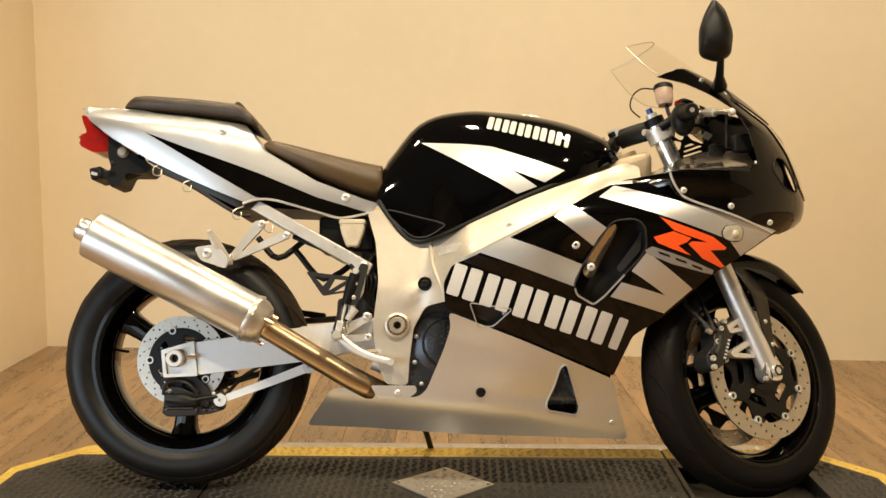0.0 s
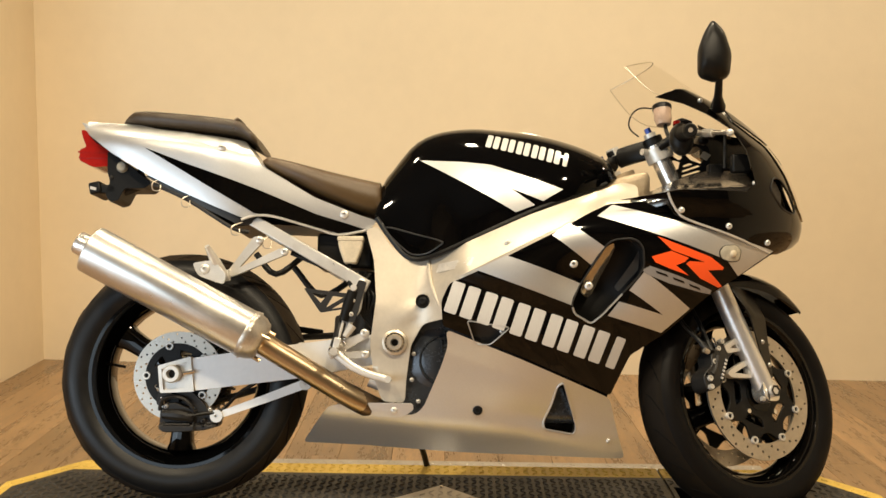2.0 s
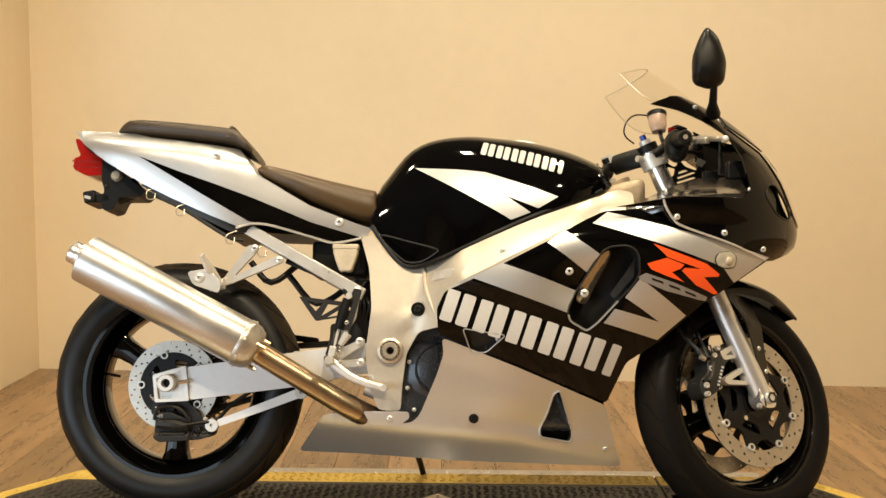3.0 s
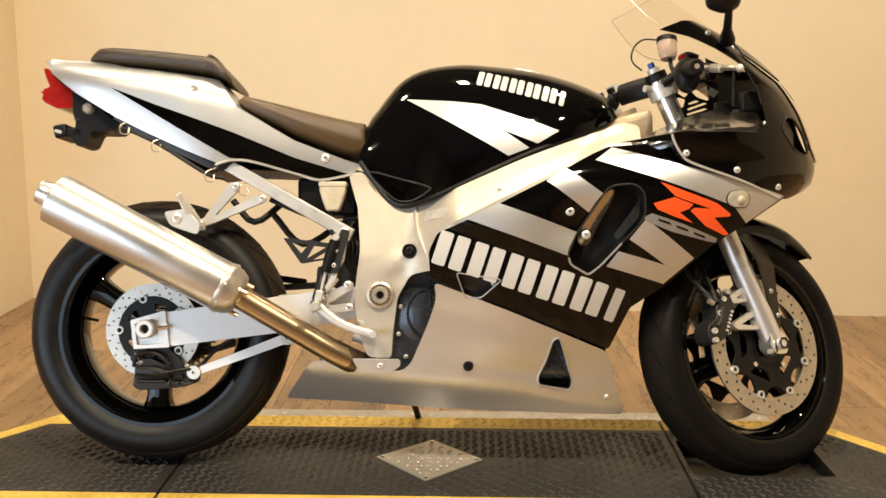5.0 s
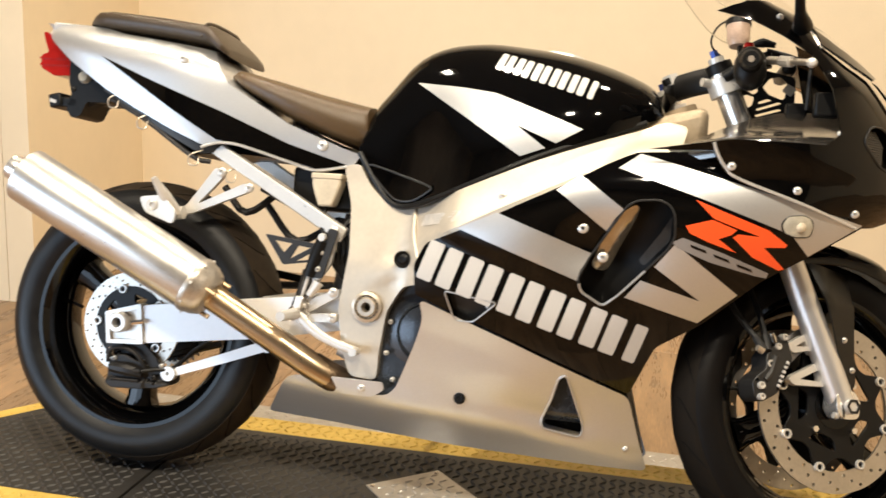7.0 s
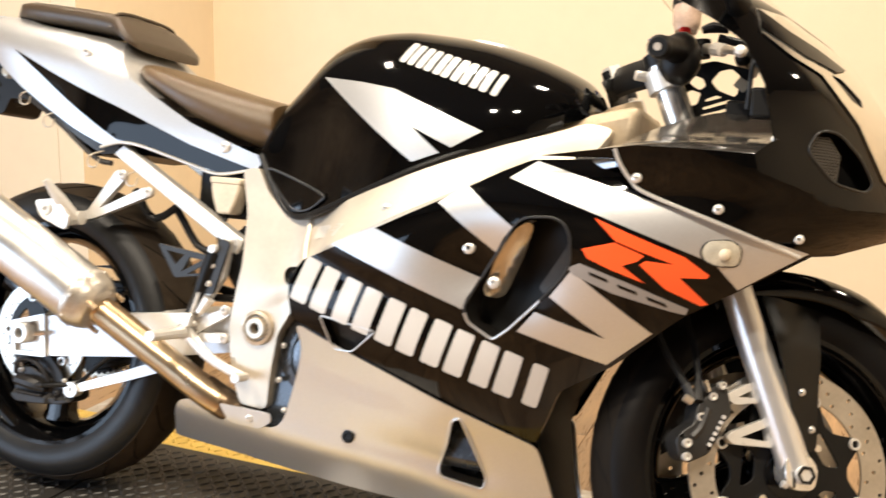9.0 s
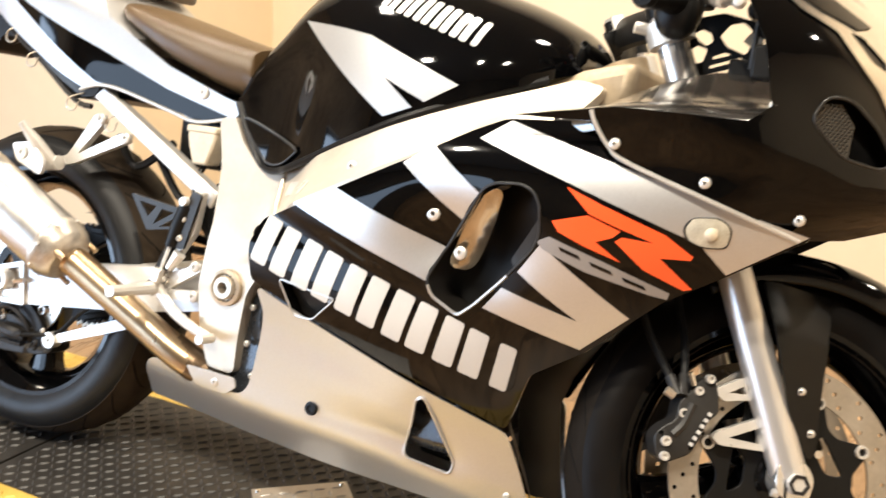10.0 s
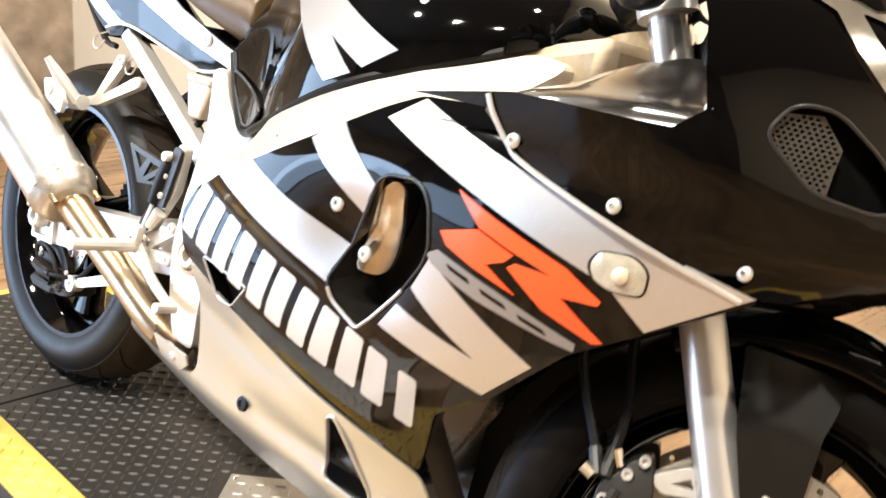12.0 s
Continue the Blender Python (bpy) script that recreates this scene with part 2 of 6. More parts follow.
def lathe(profile, n=48, axis="y", closed=False):
    """Turns (radius, along) pairs about an axis."""
    bm = bmesh.new()
    rings = []
    for k in range(n):
        c, s = math.cos(2 * math.pi * k / n), math.sin(2 * math.pi * k / n)
        rings.append([bm.verts.new((r * c, a, r * s)) for r, a in profile])
    m = len(profile)
    for k in range(n):
        p, q = rings[k], rings[(k + 1) % n]
        for i in range(m if closed else m - 1):
            j = (i + 1) % m
            bm.faces.new((p[i], p[j], q[j], q[i]))
    bmesh.ops.remove_doubles(bm, verts=bm.verts[:], dist=1e-6)
    if axis == "z":
        bm.transform(Matrix.Rotation(radians(90), 4, "X"))
    if axis == "x":
        bm.transform(Matrix.Rotation(radians(-90), 4, "Z"))
    return bm


def smooth_path(pts, k=6):
    P = [Vector(p) for p in pts]
    P = [P[0] * 2 - P[1]] + P + [P[-1] * 2 - P[-2]]
    out = []
    for i in range(1, len(P) - 2):
        for j in range(k):
            t = j / k
            a, b, c, d = P[i - 1], P[i], P[i + 1], P[i + 2]
            out.append(0.5 * (2 * b + (c - a) * t + (2 * a - 5 * b + 4 * c - d) * t * t + (3 * b - a - 3 * c + d) * t ** 3))
    return out + [P[-2]]


def tube(pts, r, n=12, k=6, flat=None, bm=None):
    """A round (or flattened) bar along a smooth path; r may be a number or one per given point."""
    path = smooth_path(pts, k) if k > 1 else [Vector(p) for p in pts]
    m = len(path)
    radii = [r] * m if not isinstance(r, (list, tuple)) else list(np.interp(np.linspace(0, len(r) - 1, m), range(len(r)), r))
    bm = bm or bmesh.new()
    up = Vector((0, 1, 0.01))
    rings = []
    for i, p in enumerate(path):
        d = (path[min(i + 1, m - 1)] - path[max(i - 1, 0)]).normalized()
        s = d.cross(up)
        if s.length < 1e-3:
            s = d.cross(Vector((1, 0, 0)))
        s.normalize()
        u = s.cross(d).normalized()
        f = flat or 1.0
        rings.append([bm.verts.new(p + s * radii[i] * math.cos(2 * math.pi * j / n) + u * radii[i] * f * math.sin(2 * math.pi * j / n)) for j in range(n)])
    for a, b in zip(rings, rings[1:]):
        for j in range(n):
            bm.faces.new((a[j], a[(j + 1) % n], b[(j + 1) % n], b[j]))
    bm.faces.new(rings[0])
    bm.faces.new(rings[-1][::-1])
    return bm


def lerp(x, table):
    return float(np.interp(x, [p[0] for p in table], [p[1] for p in table]))


def curve(x, table):
    """A smooth curve through a few (x, value) stations."""
    pts = smooth_path([(a, b, 0) for a, b in table], 6)
    return float(np.interp(x, [p.x for p in pts], [p.y for p in pts]))


def loft(stations, section, n=20):
    """Closed body: section(station) gives a ring of points."""
    bm = bmesh.new()
    rings = [[bm.verts.new(p) for p in section(s)] for s in stations]
    for a, b in zip(rings, rings[1:]):
        m = len(a)
        for j in range(m):
            bm.faces.new((a[j], a[(j + 1) % m], b[(j + 1) % m], b[j]))
    bm.faces.new(rings[0])
    bm.faces.new(rings[-1][::-1])
    return bm


def place(bm, m):
    bm.transform(m)
    return bm


def along(a, b):
    """The pose that carries the y axis from a towards b."""
    a, b = Vector(a), Vector(b)
    return Matrix.Translation(a) @ (b - a).to_track_quat("Y", "Z").to_matrix().to_4x4()


# ---- room ----
FLOOR_Z = -0.21


def wall(name, x0, y0, x1, y1, thick=0.12, z0=FLOOR_Z, z1=3.1, mat=None):
    d = Vector((x1 - x0, y1 - y0, 0))
    nrm = Vector((-d.y, d.x, 0)).normalized() * thick
    bm = bmesh.new()
    base = [(x0, y0), (x1, y1), (x1 + nrm.x, y1 + nrm.y), (x0 + nrm.x, y0 + nrm.y)]
    lo = [bm.verts.new((a, b, z0)) for a, b in base]
    hi = [bm.verts.new((a, b, z1)) for a, b in base]
    bm.faces.new(lo[::-1])
    bm.faces.new(hi)
    for i in range(4):
        bm.faces.new((lo[i], lo[(i + 1) % 4], hi[(i + 1) % 4], hi[i]))
    ob = link_mesh(name, bm, mat or WALL, smooth=0)
    return tagged(ob, ("tan painted workshop wall" if mat is TANWALL else "dark unseen workshop wall") if mat else "smooth cream-painted interior wall", "wall", kind="structure")


wall("wall_north", -2.027, 2.68, 4.2, 2.16)
wall("wall_west", -2.027, 1.73, -2.027, 2.68)
wall("wall_west_return", -4.2, 1.73, -2.15, 1.73)
wall("wall_south", 4.2, -4.2, -1.3, -4.2, mat=DARKWALL)
wall("wall_south_lintel", -1.3, -4.2, -4.2, -4.2, z0=1.45, mat=DARKWALL)
# Unseen wall, made cream so the nose has something bright to reflect.
wall("wall_east", 4.2, 2.16, 4.2, -4.2)
# far west wall and south wall with a corner of glazing
wall("wall_far_west_north", -4.2, -1.45, -4.2, 1.73, mat=TANWALL)
wall("wall_far_west_lintel", -4.2, -4.2, -4.2, -1.45, z0=1.45, mat=TANWALL)
tagged(link_mesh("ceiling", box_bm(-4.4, 4.4, -4.4, 2.9, 3.1, 3.2), CEIL, smooth=0), "dark painted workshop ceiling", "ceiling", kind="structure")
floor = tagged(link_mesh("floor", box_bm(-4.4, 4.4, -4.4, 2.9, FLOOR_Z - 0.1, FLOOR_Z - 0.006), JOINT, smooth=0), "light oak laminate plank floor", "floor", kind="structure")


# ---- motorcycle lift ----
def lugs(x0, x1, y0, y1, z, pitch, size, keep=None, turn=0.0):
    """Raised tread lugs, alternately turned, as one mesh."""
    verts, faces = [], []
    a, w, h = size
    nx, ny = int((x1 - x0) / pitch), int((y1 - y0) / pitch)
    for i in range(nx):
        for j in range(ny):
            cx, cy = x0 + (i + 0.5) * pitch, y0 + (j + 0.5) * pitch
            if keep and not keep(cx, cy):
                continue
            t = radians(45 if (i + j) % 2 else -45) + turn
            c, s = math.cos(t), math.sin(t)
            o = len(verts)
            for px, py, pz in ((-a, 0, 0), (-a * 0.35, -w, 0), (a * 0.35, -w, 0), (a, 0, 0), (a * 0.35, w, 0), (-a * 0.35, w, 0), (-a * 0.6, 0, h), (a * 0.6, 0, h)):
                verts.append((cx + px * c - py * s, cy + px * s + py * c, z + pz))
            faces += [tuple(o + k for k in f) for f in ((0, 1, 6), (1, 2, 7, 6), (2, 3, 7), (3, 4, 7), (4, 5, 6, 7), (5, 0, 6))]
    bm = bmesh.new()
    vs = [bm.verts.new(v) for v in verts]
    for f in faces:
        bm.faces.new([vs[k] for k in f])
    return bm


def slab(poly, z0, z1, holes=()):
    """A flat plate seen from above."""
    bm = sheet(poly, lambda a, b: 0.0, holes, 5.0, z1 - z0, 1)
    bm.transform(Matrix(((1, 0, 0, 0), (0, 0, 1, 0), (0, 1, 0, z1), (0, 0, 0, 1))))
    return bm


LIFT_TURN = -1.3
CORNERS = [(0.0105, 0.0105), (-0.0105, 0.0105), (0.0105, -0.0105), (-0.0105, -0.0105)]


def lift():
    root = new("motorcycle_lift")
    root.matrix_world = pose(0, 0, 0, 0, 0, LIFT_TURN)
    tagged(root, "low motorcycle lift with black tread mat and yellow edges", "motorcycle lift")
    yn, yf, e, c = -0.245, 0.198, 1.15, 0.22
    band = 0.086
    well = [(0.62, -0.105), (0.95, -0.105), (0.95, 0.12), (0.62, 0.12)]

    def oct_(y0, y1, xe, cut):
        return [(-xe, y0 + cut), (-xe + cut * 0.7, y0), (xe - cut * 0.7, y0), (xe, y0 + cut), (xe, y1 - cut), (xe - cut * 0.7, y1), (-xe + cut * 0.7, y1), (-xe, y1 - cut)]
    inner = oct_(yn, yf, e - 0.03, 0.15)
    outer = oct_(yn - band, yf + band, e, 0.2)
    # Deck colour is blackened to stand in for shade in the wheel well.
    part("deck", slab(outer, -0.058, -0.006, [well]), DIRTY_SHADED, root, "steel deck darkened for shade in the wheel well", smooth=0)
    part("wheel_tray", slab([(x * 1.0, y) for x, y in ((0.60, -0.125), (0.97, -0.125), (0.97, 0.14), (0.60, 0.14))], -0.05, -0.040), MAT, root, "shallow black wheel tray", smooth=0)
    # mat in three lengths with open seams
    s1, s2, g = -0.595, 0.605, 0.004

    def clip(poly, xa, xb):
        out = []
        n = len(poly)
        for i in range(n):
            a, b = poly[i], poly[(i + 1) % n]
            if xa <= a[0] <= xb:
                out.append(a)
            cuts = sorted((t, x) for x in (xa, xb) for t in [((x - a[0]) / (b[0] - a[0])) if b[0] != a[0] else -1] if 0 < t < 1)
            for t, x in cuts:
                out.append((x, a[1] + (b[1] - a[1]) * t))
        return out
    for xa, xb, hs in ((-2, s1 - g, []), (s1 + g, s2 - g, []), (s2 + g, 2, [well])):
        p = clip(inner, xa, xb)
        m = part("tread_mat", slab(p, -0.006, 0, hs), MAT, root, "black rubber tread mat", smooth=0)

        def keep(x, y, p=p, hs=hs):
            return inside((x, y), p) and not any(inside((x, y), h) for h in hs) and abs(x) + abs(y + 0.02) > 0
        bm = lugs(-1.15, 1.15, yn, yf, -0.0005, 0.0212, (0.0118, 0.0030, 0.0034), lambda x, y: all(keep(x + u, y + v) and not inside((x + u, y + v), PLATE) for u, v in CORNERS))
        part("tread_lug", bm, LUG, m, smooth=0)["kind"] = "stuff"
        # yellow band round this length
        ring = clip(outer, xa, xb)
        bm = slab(ring, -0.007, -0.001, [p])
        b = part("yellow_edge", bm, YELLOW, root, "yellow painted tread edge", smooth=0)
        bm = lugs(-1.15, 1.15, yn - band, yf + band, -0.0015, 0.0245, (0.0122, 0.0041, 0.0036), lambda x, y: all(inside((x + u, y + v), ring) and not inside((x + u, y + v), p) for u, v in CORNERS))
        part("edge_lug", bm, YELLOW, b, smooth=0)["kind"] = "stuff"
    # bare plate let into the mat
    d = part("diamond_plate", slab(PLATE, -0.004, 0.003), TREAD, root, "bare aluminium tread plate screwed to the mat", smooth=0)
    bm = lugs(-0.15, 0.15, -0.2, 0.12, 0.003, 0.0235, (0.0108, 0.0030, 0.0020), lambda x, y: all(inside((x + u, y + v), PLATE) for u, v in CORNERS))
    part("plate_lug", bm, TREAD, d, smooth=0)["kind"] = "stuff"
    for x, y in PLATE:
        cx, cy = sum(p[0] for p in PLATE) / 4, sum(p[1] for p in PLATE) / 4
        x, y = x + (cx - x) * 0.12, y + (cy - y) * 0.12
        part("screw", place(lathe([(0, 0.0035), (0.004, 0.003), (0.0055, 0.0)], 10, "z"), Matrix.Translation((x, y, 0.003))), CHROME, d)
    # side plates, a step lower
    for y0, y1, xe in ((yn - band - 0.20, yn - band - 0.004, 0.15), (yf + band + 0.004, yf + band + 0.20, 0.95)):
        sd = part("side_plate", slab([(-0.95, y0), (xe, y0), (xe, y1), (-0.95, y1)], -0.075, -0.05), TREAD, root, "bare aluminium tread side plate", smooth=0)
        part("side_lug", lugs(-0.95, xe, y0, y1, -0.05, 0.0265, (0.0132, 0.0046, 0.0016)), TREAD, sd, smooth=0)["kind"] = "stuff"
    for x in (-0.8, 0.8):
        part("base_beam", box_bm(x - 0.1, x + 0.1, -0.3, 0.28, FLOOR_Z, -0.06), STEEL, root, "grey steel base", smooth=0, bevel=0.004)
    part("base_rail", box_bm(-0.85, 0.85, -0.2, -0.12, FLOOR_Z + 0.02, -0.06), STEEL, root, smooth=0)
    part("base_rail", box_bm(-0.85, 0.85, 0.1, 0.18, FLOOR_Z + 0.02, -0.06), STEEL, root, smooth=0)


PLATE = [(0.004, 0.1), (0.13, -0.03), (-0.002, -0.165), (-0.128, -0.02)]
lift()

# ---- motorcycle ----
LEANED = 11.5
bike = new("motorcycle")
bike.matrix_world = pose(0, -0.031, 0, -LEANED, 0, 0) @ Matrix.Diagonal((1.037, 1.037, 1.037, 1))
tagged(bike, "black and silver sport motorcycle leaning on its side stand", "motorcycle")

STEER, RAKE = 29.0, 23.6
HEAD = Vector((0.711, 0, 0.243))
AXIS = Vector((-math.sin(radians(RAKE)), 0, math.cos(radians(RAKE))))
TURNED = Matrix.Translation(HEAD) @ Matrix.Rotation(radians(STEER), 4, AXIS) @ Matrix.Translation(-HEAD)
HUB_F = Vector((0.741, 0, 0.257))
HUB_R = Vector((-0.623, 0, 0.303))


def fair_w(x, z):
    u, v = (x - 0.3) / 0.4, (z - 0.45) / 0.25
    dent = 0.0396 * math.exp(-((x - 0.34) / 0.09) ** 2 - ((z - 0.53) / 0.065) ** 2)
    below = 0.525 - 0.325 * (x - 0.029) - z
    step_ = 0.0118 * lerp(below, [(-0.04, 0.0), (-0.03, -0.1), (-0.012, -0.75), (-0.003, -0.98), (0.004, -0.92), (0.03, -0.25), (0.06, 0.5), (0.075, 0.7), (0.10, 0.8), (0.12, 0.7), (0.17, 0.0)]) * lerp(x, [(0.26, 1.0), (0.40, 0.0)])
    return step_ + 0.2518 - 0.0282 * u + 0.1112 * v - 0.0688 * u * u + 0.0653 * u * v - 0.067 * v * v - 0.0197 * u ** 3 + 0.0162 * u * u * v + 0.0167 * u * v * v - 0.0598 * v ** 3 - dent


def bolt(at, r, parent, mat=ALU, name="bolt", out=-1, depth=0.0022):
    bm = lathe([(0, -1.2 * depth), (r * 0.28, -1.2 * depth), (r * 0.36, depth * 1.2), (r * 0.65, depth), (r * 0.9, depth * 0.3), (r, -depth)], 14)
    if out < 0:
        bm.transform(Matrix.Diagonal((1, -1, 1, 1)))
    bm.transform(Matrix.Translation(at))
    return part(name, bm, mat, parent)


# -- wheels --
def wheel(name, hub, R, hw, spoke_angle, m, disc_sides, disc_r, disc_y):
    def tm(bm):
        bm.transform(Matrix.Translation(hub))
        return bm.transform(m) or bm
    rim_r = 0.208
    # rim with spokes and hub in one casting
    w = hw * 0.86
    prof = [(rim_r + 0.010, -w), (rim_r + 0.010, -w + 0.006), (rim_r - 0.001, -w + 0.012), (rim_r - 0.006, -w + 0.03), (rim_r - 0.014, -w + 0.05), (rim_r - 0.014, w - 0.05), (rim_r - 0.006, w - 0.03), (rim_r - 0.001, w - 0.012), (rim_r + 0.010, w - 0.006), (rim_r + 0.010, w), (rim_r + 0.002, w), (rim_r - 0.016, w - 0.018), (rim_r - 0.028, w - 0.042), (rim_r - 0.028, -w + 0.042), (rim_r - 0.016, -w + 0.018), (rim_r + 0.002, -w)]
    ob = part(name, tm(lathe(prof, 72, closed=True)), BLACK, bike, "gloss black three-spoke cast wheel")
    for k in range(3):
        bm = bmesh.new()
        a = radians(spoke_angle + 120 * k)
        c, s = math.cos(a), math.sin(a)
        rows = []
        for r, half, th in ((0.03, 0.036, 0.034), (0.08, 0.030, 0.026), (0.13, 0.026, 0.022), (0.162, 0.029, 0.024), (0.185, 0.038, 0.028)):
            ring = []
            for j in range(12):
                t = 2 * math.pi * j / 12
                px = math.copysign(abs(math.cos(t)) ** 0.6, math.cos(t)) * half
                py = math.copysign(abs(math.sin(t)) ** 0.6, math.sin(t)) * th
                ring.append(bm.verts.new((r * c - px * s, py, r * s + px * c)))
            rows.append(ring)
        for p, q in zip(rows, rows[1:]):
            for j in range(12):
                bm.faces.new((p[j], p[(j + 1) % 12], q[(j + 1) % 12], q[j]))
        part("spoke", tm(bm), BLACK, ob)
    part("hub", tm(lathe([(0.014, -0.075), (0.04, -0.075), (0.046, -0.05), (0.05, -0.03), (0.05, 0.03), (0.046, 0.05), (0.04, 0.075), (0.014, 0.075)], 32, closed=True)), BLACK, ob)
    # tyre
    k = hw / 0.085
    q = R - rim_r
    half = [(rim_r - 0.002, 0.064 * k), (rim_r + 0.006, 0.070 * k), (rim_r + 0.25 * q, 0.082 * k), (rim_r + 0.45 * q, 0.085 * k), (rim_r + 0.62 * q, 0.080 * k), (rim_r + 0.78 * q, 0.066 * k), (rim_r + 0.90 * q, 0.044 * k), (rim_r + 0.975 * q, 0.022 * k), (R, 0.0)]
    prof = [(r, -a) for r, a in half] + [(r, a) for r, a in half[-2::-1]]
    prof += [(rim_r - 0.006, 0.03 * k), (rim_r - 0.006, -0.03 * k)]
    part("tyre", tm(lathe(prof, 96, closed=True)), SIDEWALL_LIT if name == "rear_wheel" else RUBBER, ob, "black road tyre with worn tread", smooth=60)
    band = [(r + 0.0008, a) for r, a in half if a < 0.072 * k]
    bprof = [(r, -a) for r, a in band] + [(r, a) for r, a in band[-2::-1]]
    bprof += [(r - 0.004, a) for r, a in bprof[::-1]]
    part("tread", tm(lathe(bprof, 96, closed=True)), DUSTY_LIT if name == "rear_wheel" else WORN, ob, "dusty worn tread, its light put into the colour", smooth=60)
    # curved tread grooves
    gro = bmesh.new()
    for i in range(22):
        for sgn in (-1, 1):
            a0 = 2 * math.pi * (i + (0.5 if sgn > 0 else 0)) / 22
            path = []
            for j in range(7):
                f = j / 6
                yy = sgn * (0.012 + 0.058 * f) * k
                rr = float(np.interp(abs(yy), [p[1] for p in half[::-1]], [p[0] for p in half[::-1]])) + 0.0003
                an = a0 + 0.22 * f * f + 0.05 * f
                path.append((rr * math.cos(an), yy, rr * math.sin(an)))
            tube(path, 0.0016, 5, 1, bm=gro)
    part("tread_groove", tm(gro), GROOVE, ob, "dark tread grooves")["kind"] = "stuff"
    # valve
    va = radians(172)
    part("valve", tm(tube([(0.178 * math.cos(va), -0.01, 0.178 * math.sin(va)), (0.145 * math.cos(va), -0.03, 0.145 * math.sin(va))], 0.0035, 8, 2)), PLASTIC, ob)
    # discs
    for sd in disc_sides:
        ro, ri = disc_r, disc_r - (0.030 if disc_r < 0.12 else 0.040)
        hs = []
        for i in range(54):
            a = 2 * math.pi * i / 54
            rr = ri + (ro - ri) * (0.2, 0.5, 0.8)[i % 3]
            hs.append(circle(rr * math.cos(a), rr * math.sin(a), 0.0026 if disc_r < 0.12 else 0.0033, 8))
        bm = plate(circle(0, 0, ro, 72), disc_y, 0.005, [circle(0, 0, ri, 60)] + hs, sd)
        d = part("brake_disc", tm(bm), DISC, ob, "drilled steel brake disc", smooth=30)
        arms = 5 if disc_r < 0.12 else 8
        out = []
        for i in range(arms * 2):
            a = 2 * math.pi * (i - 0.5) / (arms * 2) + 0.3
            rr, dw = (ri + 0.002, 0.07) if i % 2 else (ri * 0.80, 0.10)
            out += [(rr * math.cos(a - dw), rr * math.sin(a - dw)), (rr * math.cos(a + dw), rr * math.sin(a + dw))]
        hol = [circle(0, 0, 0.03, 24)]
        for i in range(5):
            a = 2 * math.pi * i / 5 + 0.6
            hol.append(rounded([(r_ * math.cos(a + d_), r_ * math.sin(a + d_)) for r_, d_ in ((ri * 0.50, -0.32), (ri * 0.70, -0.40), (ri * 0.70, 0.40), (ri * 0.50, 0.32))], 0.008, 3))
        if disc_r < 0.12:
            out, hol = circle(0, 0, ri + 0.002, 48), [circle(0, 0, 0.03, 24)] + [rounded([(r_ * math.cos(a + d_), r_ * math.sin(a + d_)) for r_, d_ in ((0.045, -0.2), (0.062, -0.25), (0.062, 0.25), (0.045, 0.2))], 0.005, 3) for a in [2 * math.pi * i / 5 for i in range(5)]]
        part("disc_carrier", tm(plate(out if disc_r < 0.12 else rounded(out, 0.006, 2), disc_y + 0.002, 0.006, hol, sd)), PLASTIC, ob, "black disc carrier", bevel=0.001)
        for i in range(arms):
            a = 2 * math.pi * (2 * i + 0.5) / (arms * 2) + 0.3
            b = lathe([(0.0052, 0.0), (0.0058, 0.004), (0.0088, 0.004), (0.0094, 0.002), (0.0094, -0.004)], 16)
            b.transform(Matrix.Translation(((ri - 0.002) * math.cos(a), sd * (disc_y + 0.003), (ri - 0.002) * math.sin(a))) @ Matrix.Diagonal((1, sd, 1, 1)))
            part("bobbin", tm(b), ALU, ob)
            if i % 2:
                continue
            b = lathe([(0.0, 0.004), (0.006, 0.004), (0.006, -0.004)], 6)
            b.transform(Matrix.Translation((ri * 0.5 * math.cos(a + 0.3), sd * (disc_y + 0.003), ri * 0.5 * math.sin(a + 0.3))) @ Matrix.Diagonal((1, sd, 1, 1)))
            part("bolt", tm(b), CHROME, ob)
    return ob


# Rear tread and sidewall: lamp-lit copies of the tyre rubber, dust included.
DUSTY_LIT = material("dusty lamp-lit tread rubber", (0.030, 0.021, 0.0125), 0.66, var=0.4, scale=6, bump=0.15, bscale=250, tint=(0.014, 0.010, 0.007), spec=0.2)
SIDEWALL_LIT = material("lit tyre sidewall", (0.0085, 0.0088, 0.0095), 0.44, var=0.4, scale=5, bump=0.12, bscale=250, rvar=0.1, spec=0.3)
# Front copy, darkened for the weaker light at that wheel.
WORN = material("worn tread rubber", (0.0050, 0.0042, 0.0034), 0.68, var=0.4, scale=6, bump=0.15, bscale=250, tint=(0.010, 0.0072, 0.0046), spec=0.10)
MESHM = material("grey intake mesh", (0.07, 0.066, 0.06), 0.4, 0.4, var=0.1)
BURNT = material("burnt steel joint", (0.15, 0.105, 0.065), 0.35, 0.9, var=0.4, scale=20)
LAMPGLASS = material("headlamp lens", (0.80, 0.75, 0.66), 0.14, 0.9, coat=1.0, var=0.15, scale=14)
NUT = material("dull steel nut", (0.58, 0.51, 0.41), 0.36, 0.7, var=0.2, scale=30)
CAPMET = material("cast end cap metal", (0.56, 0.51, 0.44), 0.38, 0.75, var=0.25, scale=25, bump=0.15, bscale=120, rvar=0.08)
# Paler, cooler copy of the aluminium; the window's light is in its colour.
SWING = material("window-lit swingarm aluminium", (0.80, 0.81, 0.82), 0.40, 0.35, var=0.05, scale=12, rvar=0.06)
